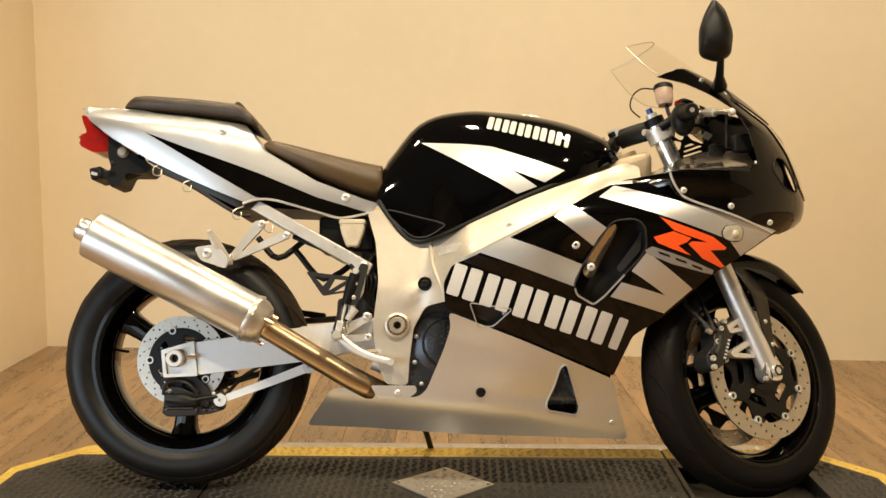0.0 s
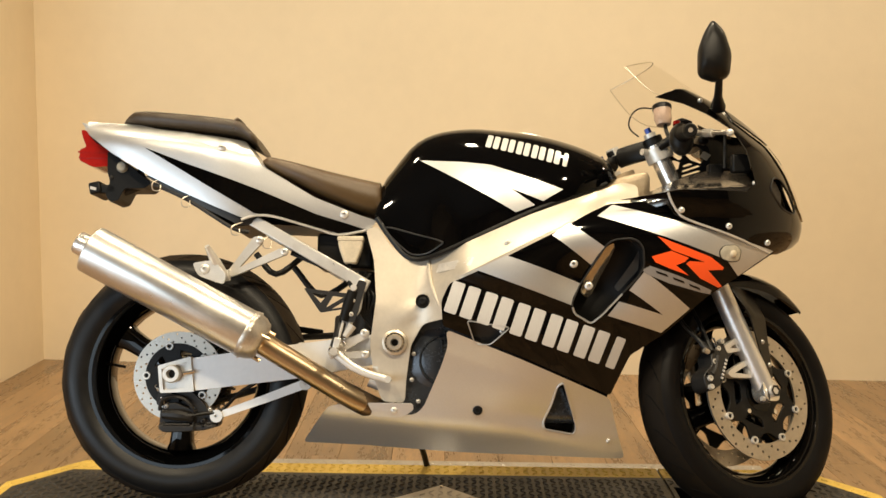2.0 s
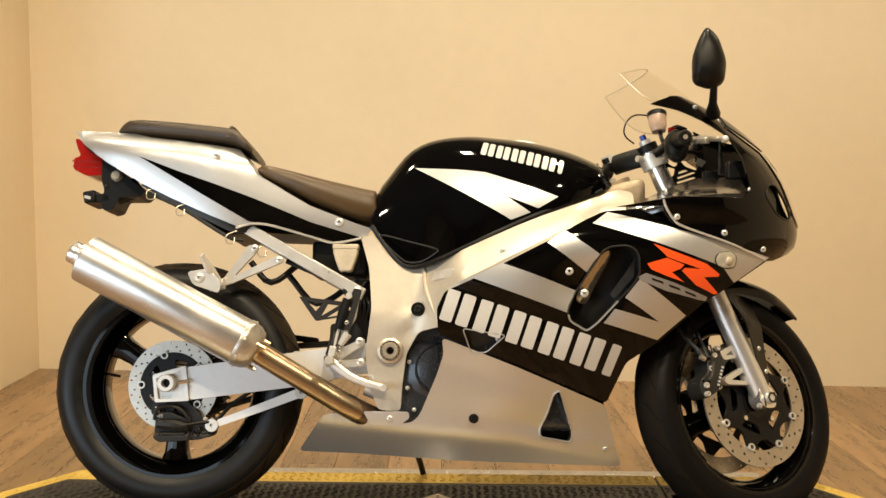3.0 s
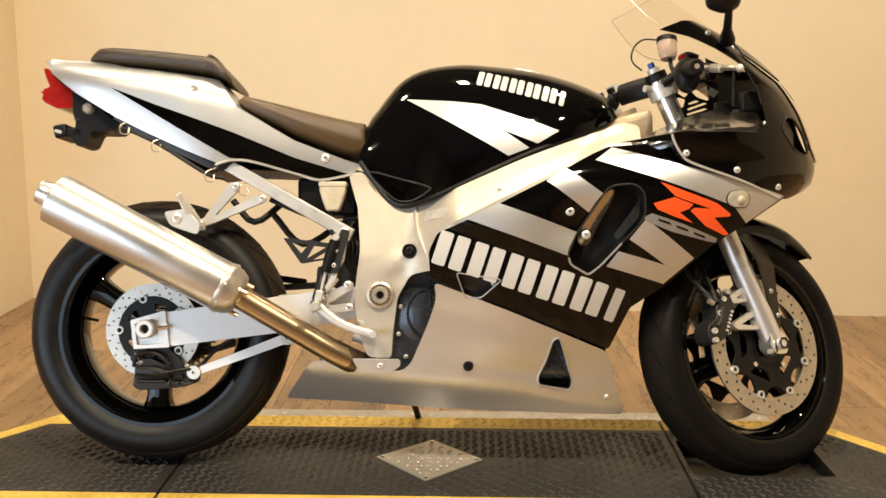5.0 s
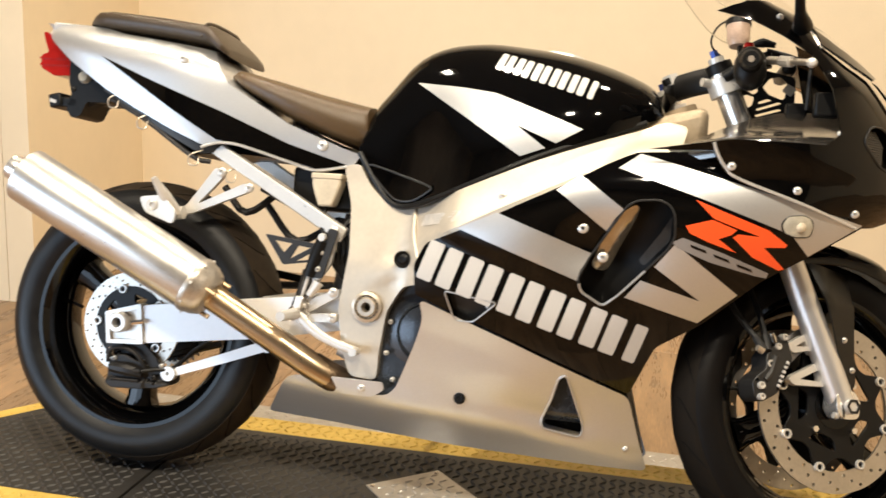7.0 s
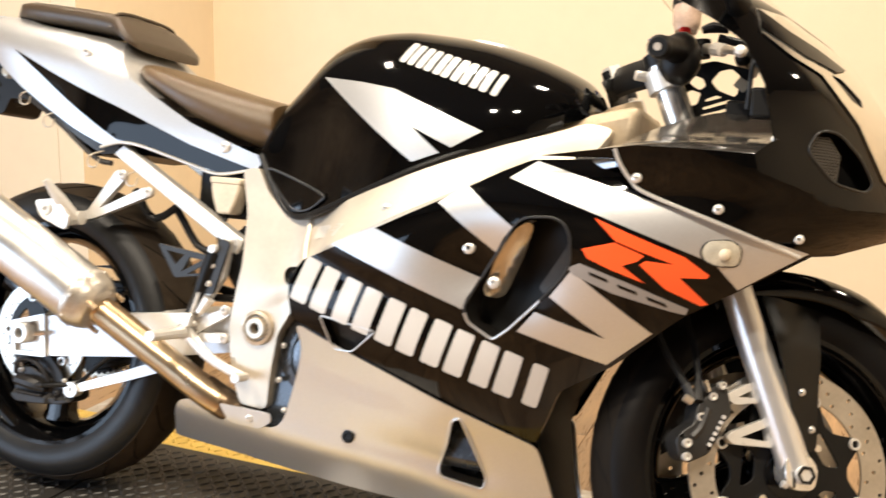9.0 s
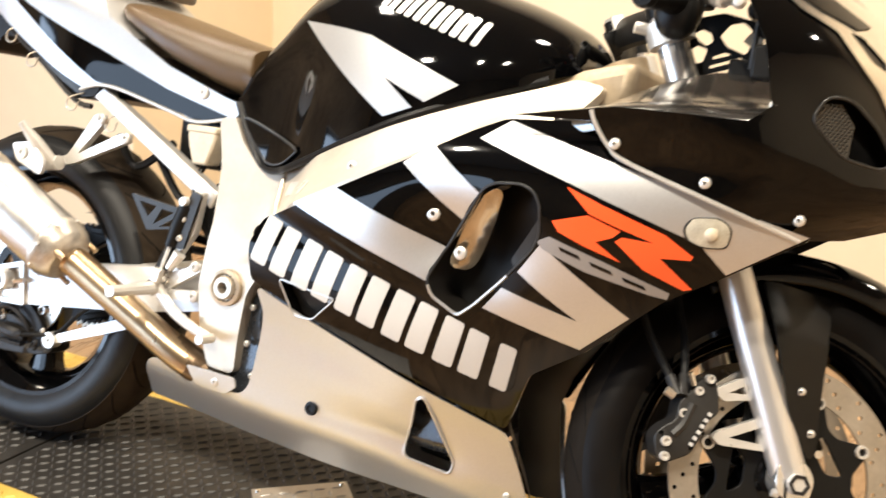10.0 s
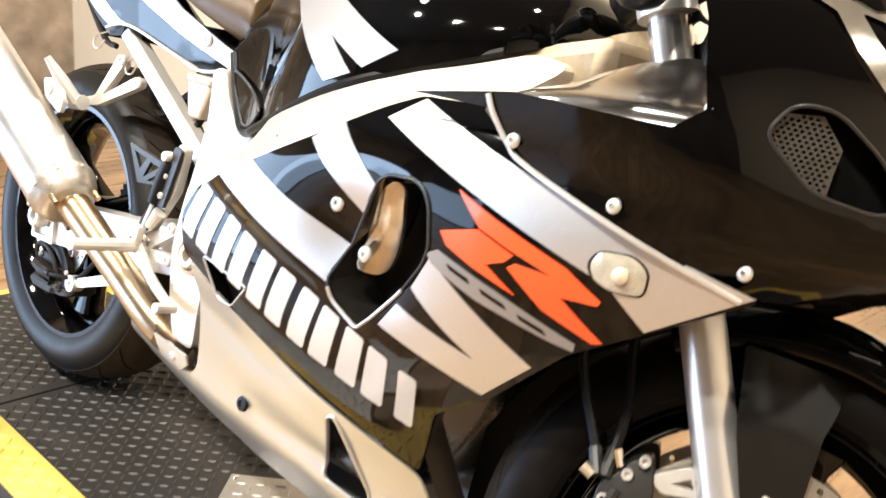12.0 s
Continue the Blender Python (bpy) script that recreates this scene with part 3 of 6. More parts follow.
STICKER = material("foil sticker", (0.70, 0.66, 0.60), 0.3, 0.4, var=0.15, scale=90)
BLADE = material("polished duct blade", (0.52, 0.46, 0.36), 0.20, 0.9, var=0.15, scale=12, rvar=0.06)
FORK = material("satin fork metal", (0.76, 0.76, 0.76), 0.30, 0.75)
SHELF = material("satin black moulded shelf", (0.022, 0.020, 0.018), 0.22, var=0.15, scale=12, rvar=0.04, spec=1.0, coat=1.0)
SHELF.node_tree.nodes["Principled BSDF"].inputs["Coat IOR"].default_value = 1.9
SHELF.node_tree.nodes["Principled BSDF"].inputs["Coat Roughness"].default_value = 0.10
EDGE = material("clear acrylic edge", (0.55, 0.45, 0.30), 0.2, var=0.1)
GROOVE = material("tread groove", (0.003, 0.003, 0.003), 0.8, spec=0.1)
ID = Matrix.Identity(4)
rear = wheel("rear_wheel", HUB_R, 0.2985, 0.085, -92, ID, (-1,), 0.106, 0.085)
SPROCKET = [(HUB_R.x + q * math.cos(t), HUB_R.z + q * math.sin(t)) for i in range(43) for q, t in [(w_, 2 * math.pi * (i + o_) / 43) for w_, o_ in ((0.101, 0.0), (0.101, 0.35), (0.109, 0.55), (0.109, 0.8))]]
part("sprocket", plate(SPROCKET, 0.095, 0.006, [circle(HUB_R.x, HUB_R.z, 0.05, 24)] + [circle(HUB_R.x + 0.075 * math.cos(a), HUB_R.z + 0.075 * math.sin(a), 0.014, 12) for a in [2 * math.pi * k / 5 for k in range(5)]], 1), NUT, rear, "toothed steel rear sprocket")
front = wheel("front_wheel", HUB_F, 0.287, 0.056, -40, TURNED, (-1, 1), 0.157, 0.072)

# -- swingarm --
sw = part("swingarm", plate(rounded([(-0.585, 0.346), (-0.405, 0.372), (-0.12, 0.41), (-0.10, 0.345), (-0.331, 0.301), (-0.575, 0.270)], 0.006), 0.118, 0.045), SWING, bike, "bare aluminium box swingarm", bevel=0.004)
part("swingarm", plate(rounded([(-0.66, 0.346), (-0.405, 0.372), (-0.12, 0.41), (-0.10, 0.345), (-0.331, 0.301), (-0.65, 0.268)], 0.006), 0.118, 0.045, (), 1), SWING, bike, "", bevel=0.004)
part("cross_brace", box_bm(-0.34, -0.20, -0.10, 0.10, 0.33, 0.385), ALU, bike, bevel=0.006)
AB = [(-0.662, 0.328), (-0.585, 0.350), (-0.575, 0.268), (-0.655, 0.264)]
part("axle_block", plate(rounded(AB, 0.004), 0.125, 0.02, [[(-0.653, 0.320), (-0.594, 0.337), (-0.587, 0.277), (-0.647, 0.272)]]), ALU, sw, "cast aluminium axle adjuster frame", bevel=0.002)
part("adjuster_plate", plate(rounded([(x * 0.985 - 0.0095, z * 0.985 + 0.0045) for x, z in AB], 0.004), 0.116, 0.02), ALU, sw)
part("axle_nut", place(lathe([(0.010, -0.004), (0.0105, -0.012), (0.0185, -0.012), (0.021, -0.008), (0.021, 0.01), (0.010, 0.01)], 20, closed=True), Matrix.Translation((-0.627, -0.13, 0.309))), ALU, sw, smooth=20)
part("axle", place(lathe([(0.0, -0.10), (0.011, -0.10), (0.011, 0.24), (0, 0.24)], 16), Matrix.Translation((-0.627, -0.02, 0.309))), DIRTY_SHADED, sw)
part("adjuster_bolt", tube([(-0.60, -0.128, 0.31), (-0.575, -0.128, 0.315)], 0.005, 8, 1), CHROME, sw)
ta = part("torque_arm", plate(rounded([(-0.5303, 0.2007), (-0.5262, 0.2189), (-0.4064, 0.2647), (-0.3200, 0.2992), (-0.3109, 0.2789), (-0.4013, 0.2454)], 0.004), 0.100, 0.010), SWING, bike, "flat aluminium brake torque arm", bevel=0.002)
for x, z in ((-0.5254, 0.2108), (-0.3171, 0.2880)):
    part("arm_end", place(lathe([(0.004, 0.012), (0.013, 0.012), (0.015, 0.008), (0.015, -0.012), (0.004, -0.012)], 16, closed=True), Matrix.Translation((x, -0.095, z))), ALU, ta)
CALR = [(-0.6574, 0.2246), (-0.6473, 0.2387), (-0.6230, 0.2418), (-0.5987, 0.2317), (-0.5805, 0.2266), (-0.5563, 0.2185), (-0.5320, 0.2124), (-0.5198, 0.2023), (-0.5219, 0.1862), (-0.5512, 0.1781), (-0.5967, 0.1740), (-0.6453, 0.1720), (-0.6594, 0.1801)]
cal = part("rear_caliper", sheet(rounded(CALR, 0.005, 2), lambda x, z: 0.105 + 0.008 * (z < 0.190) - 0.006 * (x > -0.575), (), 0.007, 0.045), DIRTY_SHADED, bike, "greasy black rear brake caliper", bevel=0.002)
part("caliper_bridge", tube([(-0.6493, -0.109, 0.2145), (-0.6109, -0.113, 0.2124), (-0.5785, -0.109, 0.2064)], [0.011, 0.014, 0.010], 10, 4), DIRTY_SHADED, cal)
part("hose_union", tube([(-0.6129, -0.118, 0.2104), (-0.5785, -0.118, 0.2124)], 0.006, 8, 1), DIRTY_SHADED, cal, "banjo hose union")
part("caliper_bracket", plate(rounded([(-0.6625, 0.2812), (-0.6068, 0.2832), (-0.5785, 0.2610), (-0.5542, 0.2367), (-0.5461, 0.2205), (-0.5623, 0.2124), (-0.5815, 0.2347), (-0.6119, 0.2509), (-0.6392, 0.2489), (-0.6554, 0.2307), (-0.6695, 0.2367)], 0.006), 0.100, 0.012, [circle(-0.628, 0.266, 0.006, 10)]), DIRTY_SHADED, cal, "greasy caliper bracket", bevel=0.002)
part("bracket_loop", tube([(-0.6594, -0.104, 0.2236), (-0.6534, -0.110, 0.2468), (-0.6291, -0.112, 0.2569), (-0.6028, -0.112, 0.2509), (-0.5846, -0.110, 0.2347), (-0.5745, -0.106, 0.2145)], 0.0045, 8, 5), DIRTY_SHADED, cal)
part("pad_pin", tube([(-0.6473, -0.112, 0.1912), (-0.5866, -0.112, 0.1912)], 0.003, 8, 1), DIRTY_SHADED, cal)
part("bleed_nipple", tube([(-0.6493, -0.102, 0.2367), (-0.6554, -0.104, 0.2549)], 0.0042, 8, 1), CHROME, cal)
for x, z, r, m in ((-0.644, 0.232, 0.006, GREYDEC), (-0.556, 0.200, 0.007, DIRTY_SHADED), (-0.556, 0.188, 0.004, DIRTY_SHADED), (-0.54, 0.226, 0.005, ALU)):
    bolt((x, -0.108, z), r, cal, m)
part("brake_hose", tube([(-0.5785, -0.118, 0.2124), (-0.5512, -0.112, 0.2175), (-0.5158, -0.097, 0.2236), (-0.4753, -0.092, 0.2640), (-0.42, -0.105, 0.30), (-0.33, -0.09, 0.37)], 0.0045, 8), PLASTIC, cal)
part("chain", tube([(-0.62, 0.08, 0.40), (-0.35, 0.08, 0.40), (-0.1, 0.08, 0.42)], 0.008, 6, 2), DIRTY_SHADED, bike)
part("chain", tube([(-0.62, 0.08, 0.22), (-0.35, 0.08, 0.30), (-0.1, 0.08, 0.36)], 0.008, 6, 2), DIRTY_SHADED, bike)
spr = []
for i in range(84):
    a = 2 * math.pi * i / 84
    r = 0.103 if i % 2 else 0.094
    spr.append((-0.625 + r * math.cos(a), 0.309 + r * math.sin(a)))
part("sprocket", plate(spr, 0.085, 0.006, [circle(-0.625, 0.309, 0.06, 30)], 1), DIRTY_SHADED, rear, "dirty chain sprocket")
part("hugger", plate(rounded([(-0.66, 0.43), (-0.52, 0.45), (-0.30, 0.42), (-0.30, 0.405), (-0.52, 0.43)], 0.005), 0.10, 0.01, (), 1), PLASTIC, bike, "black plastic chain guard")

# -- exhaust --
EA, EB = Vector((-0.7988, -0.222, 0.5924)), Vector((-0.432, -0.193, 0.3975))
LE = (EB - EA).length
mm = along(EA, EB)
mu = part("muffler", lathe([(0, -0.001), (0.050, -0.001), (0.0545, 0.002), (0.0555, 0.006), (0.0555, LE - 0.012), (0.053, LE - 0.006), (0, LE - 0.006)], 56), BRUSHED, bike, "brushed aluminium exhaust can", matrix=mm)
part("end_pipe", lathe([(0.020, 0.0), (0.020, -0.03), (0.0245, -0.033), (0.0265, -0.03), (0.0265, -0.012), (0.031, -0.010), (0.031, 0.0)], 32), STANCHION, mu, "bright exhaust tip", matrix=mm)
part("end_pipe_inside", lathe([(0, -0.012), (0.0205, -0.012)], 24), DIRTY_SHADED, mu, matrix=mm)
part("end_cap", lathe([(0.0552, LE - 0.016), (0.0572, LE - 0.012), (0.0572, LE - 0.003), (0.0545, LE + 0.001), (0.052, LE + 0.012), (0.044, LE + 0.026), (0.037, LE + 0.030), (0.0, LE + 0.030)], 48), CAPMET, mu, "cast exhaust can collar", matrix=mm)
for a in (20, 140, 260):
    c, s = math.cos(radians(a)), math.sin(radians(a))
    part("flange_bolt", tube([(0.041 * c, LE + 0.012, 0.041 * s), (0.041 * c, LE + 0.044, 0.041 * s)], 0.005, 8, 1), BRONZE, mu, matrix=mm)
for k in range(8):
    a = 2 * math.pi * k / 8 + 0.2
    part("rivet", lathe([(0, 0.0018), (0.003, 0.0012), (0.0036, -0.001)], 8, "z"), ALU, mu, matrix=mm @ Matrix.Translation((0.0578 * math.cos(a), LE - 0.004, 0.0578 * math.sin(a))) @ Vector((math.cos(a), 0, math.sin(a))).to_track_quat("Z", "Y").to_matrix().to_4x4())
part("can_bracket", plate(rounded([(-0.575, 0.565), (-0.525, 0.572), (-0.495, 0.54), (-0.50, 0.515), (-0.56, 0.535)], 0.01), 0.186, 0.008), ALU, mu, bevel=0.002)
bolt((-0.545, -0.189, 0.551), 0.012, mu)
pipe = part("header_pipe", tube([EB + (EB - EA).normalized() * 0.015, Vector((-0.396, -0.180, 0.3738)), Vector((-0.288, -0.156, 0.3083)), Vector((-0.178, -0.128, 0.243)), Vector((-0.08, -0.06, 0.20))], 0.0265, 24, 6), BRONZE, bike, "heat-tinted steel header pipe")
part("pipe_clamp", tube([(-0.214, -0.136, 0.264), (-0.172, -0.124, 0.240), (-0.13, -0.10, 0.222)], [0.0272, 0.0285, 0.0265], 24, 3), BURNT, pipe, "dark burnt pipe joint")

# -- frame --
FR = [(-0.1797, 0.6539), (-0.1495, 0.661), (-0.1251, 0.6204), (-0.0857, 0.584), (-0.0585, 0.5789), (0.0209, 0.6011), (0.201, 0.6791), (0.3768, 0.7463), (0.43, 0.77), (0.468, 0.764), (0.4548, 0.7126), (0.4222, 0.6409), (0.287, 0.5509), (0.116, 0.4564), (0.0, 0.4392), (-0.0402, 0.4303), (-0.0684, 0.3802), (-0.0785, 0.3017), (-0.0814, 0.2464), (-0.1337, 0.2494), (-0.1529, 0.3017), (-0.164, 0.3802), (-0.151, 0.4859), (-0.1583, 0.5799)]


SPAR_W = [(-0.18, 0.112), (-0.1, 0.128), (-0.04, 0.152), (0.03, 0.18), (0.1, 0.201), (0.17, 0.211), (0.25, 0.21), (0.32, 0.195), (0.385, 0.158), (0.48, 0.105)]
TANK_EDGE = [(-0.1606, 0.6914), (-0.1264, 0.641), (-0.0923, 0.5987), (-0.065, 0.5832), (-0.0319, 0.5855), (0.0208, 0.6037), (0.2043, 0.6863), (0.3849, 0.7615), (0.4198, 0.7797)]
FAIR_EDGE = [(-0.0194, 0.5104), (0.0195, 0.5185), (0.0819, 0.5449), (0.1513, 0.5804), (0.2535, 0.633), (0.3382, 0.6822), (0.379, 0.7021)]


def frame_w(x, z):
    """Pivot plate behind, and a spar that slopes out from the tank edge to the fairing edge."""
    fold = 0.45 + 0.42 * (x + 0.06)
    flat = 0.146 - 0.10 * max(0.0, z - 0.47) + 0.005 * math.sin((z - 0.3) * 14)
    if -0.15 < x < 0.0:
        flat += 0.004 * math.exp(-((z - fold - 0.012) / 0.016) ** 2) * math.exp(-((x + 0.065) / 0.04) ** 2) - 0.0035 * math.exp(-((z - fold + 0.02) / 0.014) ** 2) * math.exp(-((x + 0.065) / 0.035) ** 2)
    top, low, side = lerp(x, TANK_EDGE), lerp(x, FAIR_EDGE), lerp(x, SPAR_W)
    t = min(1.0, max(0.0, (top - z) / (top - low)))
    spar_ = side + t * (min(fair_w(x, max(z, low)) - 0.006, fair_w(x, z) - (0.006 if z >= low else 0.014)) - side)
    b = min(1.0, max(0.0, (x + 0.06) / 0.13))
    b = b * b * (3 - 2 * b)
    return flat * (1 - b) + spar_ * b


for sd in (-1, 1):
    hs = [circle(-0.106, 0.386, 0.030, 28), circle(-0.042, 0.482, 0.0165, 20)] if sd < 0 else []
    fr = part("frame_spar", sheet(rounded(FR, 0.012, 3), frame_w, hs, 0.014, 0.035, sd), FRAME, bike, "satin aluminium twin-spar frame", bevel=0.003)
    if sd < 0:
        spar = fr
pv = place(lathe([(0.0295, -0.006), (0.0295, 0.012), (0.024, 0.014), (0.02, 0.006)], 32), Matrix.Diagonal((1, -1, 1, 1)))
part("pivot_ring", place(pv, Matrix.Translation((-0.106, -0.146, 0.386))), NUT, spar, "machined swingarm pivot ring")
part("pivot_nut", place(lathe([(0.008, -0.010), (0.0095, -0.016), (0.017, -0.016), (0.0195, -0.012), (0.0195, -0.006), (0.023, -0.006), (0.0235, 0.01), (0.008, 0.01)], 28, closed=True), Matrix.Translation((-0.106, -0.148, 0.386))), NUT, spar, "round swingarm pivot nut")
for k in range(16):
    a = 2 * math.pi * k / 16
    part("nut_notch", box_bm(-0.106 + 0.0212 * math.cos(a) - 0.0012, -0.106 + 0.0212 * math.cos(a) + 0.0012, -0.156, -0.1535, 0.386 + 0.0212 * math.sin(a) - 0.0012, 0.386 + 0.0212 * math.sin(a) + 0.0012), DIRTY_SHADED, spar)
part("pivot_back", place(lathe([(0, 0), (0.031, 0)], 24), Matrix.Translation((-0.106, -0.139, 0.386))), DIRTY_SHADED, spar)
part("frame_plug", place(lathe([(0, -0.003), (0.006, -0.004), (0.011, -0.001), (0.0165, -0.006), (0.0165, 0.02)], 20), Matrix.Translation((-0.042, -0.157, 0.482))), PLASTIC, spar, "black rubber frame plug")
part("frame_sticker", sheet(rounded([(-0.0120, 0.5477), (0.0676, 0.5604), (0.0756, 0.5808), (-0.0060, 0.5699)], 0.004), lambda x, z: frame_w(x, z) + 0.0008, (), 0.03, 0.002), STICKER, spar, "pale foil sticker")
for k in range(3):
    part("print_bar", sheet([(-0.004 + 0.002 * k, 0.553 + 0.005 * k), (0.06 + 0.003 * k, 0.5685 + 0.005 * k), (0.06 + 0.003 * k, 0.5705 + 0.005 * k), (-0.004 + 0.002 * k, 0.555 + 0.005 * k)], lambda x, z: frame_w(x, z) + 0.0014, (), 0.03, 0.002), ALU, spar)
part("weld_seam", tube([(0.005, -frame_w(0.0, 0.44) - 0.001, 0.455), (-0.022, -frame_w(-0.02, 0.52) - 0.001, 0.52), (-0.03, -frame_w(-0.03, 0.58) - 0.001, 0.583)], 0.0045, 8, 8), FRAME, spar)
part("headstock", tube([(0.448, 0, 0.81), (0.485, 0, 0.72)], 0.036, 24, 1), CASTING, bike, "aluminium steering head")
hc = box_bm(0.34, 0.503, -0.112, 0.112, 0.70, 0.808)
for v in hc.verts:
    if v.co.x < 0.4:
        v.co.z -= 0.045
        v.co.y *= 1.12
part("head_casting", hc, CASTING, bike, "cast aluminium steering head", bevel=0.018)
bolt((0.1505, -frame_w(0.1505, 0.611) - 0.001, 0.611), 0.008, spar, ALU)

# -- engine --
eng = part("engine", box_bm(-0.11, 0.34, -0.125, 0.125, 0.20, 0.50), CASE, bike, "dark grey engine block behind the fairing", bevel=0.02)
part("cylinder_block", box_bm(0.06, 0.36, -0.15, 0.15, 0.42, 0.62), CASE, eng, bevel=0.02)
CC = [(-0.062, 0.44), (-0.02, 0.455), (0.03, 0.43), (0.035, 0.33), (0.0, 0.25), (-0.06, 0.24), (-0.072, 0.33)]
cc = part("clutch_cover", sheet(rounded(CC, 0.02), lambda x, z: 0.136 - 2.2 * ((x + 0.005) ** 2 + (z - 0.35) ** 2), (), 0.015, 0.02), CASE, eng, "dark grey clutch cover")
part("clutch_rim", place(lathe([(0.052, 0.0), (0.056, -0.004), (0.06, 0.0)], 40), Matrix.Translation((0.01, -0.131, 0.345))), CASE, cc)
part("casting_mark", plate([(-0.012, 0.395), (0.012, 0.394), (0.012, 0.401), (-0.012, 0.402)], 0.1335, 0.003), GREYPL, cc)
for x, z in ((-0.055, 0.43), (-0.062, 0.36), (-0.066, 0.30), (-0.05, 0.25), (-0.02, 0.262)):
    bolt((x, -0.137, z), 0.0055, cc, ALU)
for k in range(5):
    a = radians(-60 + 38 * k)
    part("cover_rib", tube([(0.005 + 0.018 * math.cos(a), -0.138, 0.345 + 0.018 * math.sin(a)), (0.005 + 0.05 * math.cos(a), -0.134, 0.345 + 0.05 * math.sin(a))], 0.0022, 6, 1), CASE, cc)
part("radiator", place(box_bm(-0.012, 0.012, -0.15, 0.15, -0.17, 0.17), pose(0.355, 0, 0.45, 0, 18, 0)), PLASTIC, bike, "black radiator behind the front wheel")
EDGE_F = [(0.6027, 0.4926), (0.5582, 0.4506), (0.5126, 0.4124), (0.4360, 0.3641), (0.4018, 0.2995), (0.3960, 0.2611), (0.4222, 0.1686), (0.4366, 0.1217)]
for sd in (-1, 1):
    bm = bmesh.new()
    cols = []
    for x, z in EDGE_F:
        w = fair_w(x, z) - (0.009 if z > 0.27 else 0.02)
        cols.append([bm.verts.new(p) for p in ((x - 0.003, sd * w, z + 0.003), (x - 0.012, sd * (w - 0.022), z + 0.004), (x - 0.03, sd * (w - 0.055), z + 0.012), (x - 0.05, sd * (w - 0.075), z + 0.02))])
    for p, q in zip(cols, cols[1:]):
        for k in range(3):
            bm.faces.new((p[k], p[k + 1], q[k + 1], q[k]))
    part("inner_fairing", bm, PLASTIC, bike, "matt black inner fairing edge", smooth=60)
# Unseen box added to block the view through the intake holes.
part("nose_blocker", box_bm(0.66, 0.775, -0.13, 0.13, 0.66, 0.745), PLASTIC, bike, "added black box that blocks the view through the nose", bevel=0.015)
part("oil_cooler", place(box_bm(-0.012, 0.012, -0.085, 0.085, -0.05, 0.05), pose(0.29, 0, 0.24, 0, 18, 0)), PLASTIC, bike)

# -- fuel tank --
T_TOP = [(-0.158, 0.705), (-0.147, 0.777), (-0.119, 0.820), (-0.070, 0.881), (-0.013, 0.911), (0.065, 0.922), (0.136, 0.918), (0.222, 0.907), (0.307, 0.886), (0.377, 0.859), (0.408, 0.837), (0.423, 0.800)]
T_BOT = [(-0.1606, 0.6914), (-0.1264, 0.641), (-0.0923, 0.5987), (-0.065, 0.5832), (-0.0319, 0.5855), (0.0208, 0.6037), (0.2043, 0.6863), (0.3849, 0.7615), (0.4198, 0.7797)]
T_W = [(-0.16, 0.106), (-0.09, 0.126), (-0.03, 0.148), (0.03, 0.175), (0.1, 0.196), (0.17, 0.206), (0.25, 0.205), (0.32, 0.19), (0.385, 0.15), (0.424, 0.105)]

T_TOP = [(p.x, p.y) for p in smooth_path([(a, b, 0) for a, b in T_TOP], 6)]
T_W = [(p.x, p.y) for p in smooth_path([(a, b, 0) for a, b in T_W], 6)]


def tank_w(x, z):
    zt, zb, w = lerp(x, T_TOP), lerp(x, T_BOT), lerp(x, T_W)
    s = min(1.0, max(0.0, (z - zb) / max(0.01, zt - zb)))
    knee = 0.008 * math.exp(-((x + 0.035) / 0.075) ** 2) * math.exp(-((s - 0.33) / 0.24) ** 2)
    return w * max(0.0, 1 - s ** 2.3) ** 0.5 - knee


def tank_ring(x):
    zt, zb, w = lerp(x, T_TOP), lerp(x, T_BOT), lerp(x, T_W)
    out = []
    for k in range(33):
        t = math.pi * k / 32
        s = abs(math.sin(t)) ** (2 / 2.3)
        z = zb + (zt - zb) * s
        y = math.copysign(tank_w(x, z), -math.cos(t)) if k not in (0, 32, 16) else (0 if k == 16 else (-w if k == 0 else w))
        out.append((x, y, z))
    return out


tx = [-0.159, -0.154, -0.148, -0.135, -0.119, -0.1] + [-0.08 + 0.02 * i for i in range(24)] + [0.39, 0.4, 0.41, 0.418, 0.4225]
tank = part("fuel_tank", loft(tx, tank_ring), BLACK, bike, "gloss black fuel tank with a silver flash", smooth=40)
part("tank_flash", sheet([(-0.0532, 0.8269), (0.0497, 0.8141), (0.1146, 0.8034), (0.1962, 0.7728), (0.2812, 0.7415), (0.2342, 0.7131), (0.1599, 0.7433), (0.2159, 0.7037), (0.1712, 0.6865)], lambda x, z: tank_w(x, z) + 0.0012, (), 0.012, 0.003), SILVER, tank, "silver lightning-shaped tank graphic")
part("tank_lip", tube([(x, -lerp(x, T_W) - 0.002, lerp(x, T_BOT)) for x in (-0.155, -0.126, -0.092, -0.065, -0.032, 0.021, 0.209, 0.391)], 0.006, 8, 6), PLASTIC, tank, "black rubber tank edge")
part("tank_side_cover", sheet([(-0.1405, 0.6562), (-0.1255, 0.6632), (0.0050, 0.6253), (0.0000, 0.6105), (-0.0349, 0.5916), (-0.0681, 0.5903), (-0.0923, 0.6068)], lambda x, z: tank_w(x, z) + 0.004, (), 0.015, 0.006), BLACK, tank, "gloss black lower tank cover")

part("cover_edge", tube([(x, -tank_w(x, z) - 0.0045, z) for x, z in ((-0.1375, 0.6531), (-0.1245, 0.6592), (-0.0601, 0.6415), (0.0000, 0.6225), (-0.0040, 0.6117), (-0.0349, 0.5946), (-0.0661, 0.5933), (-0.0903, 0.6088), (-0.1285, 0.6461))], 0.0022, 6, 4), GREYPL, tank, "dark cover edge")


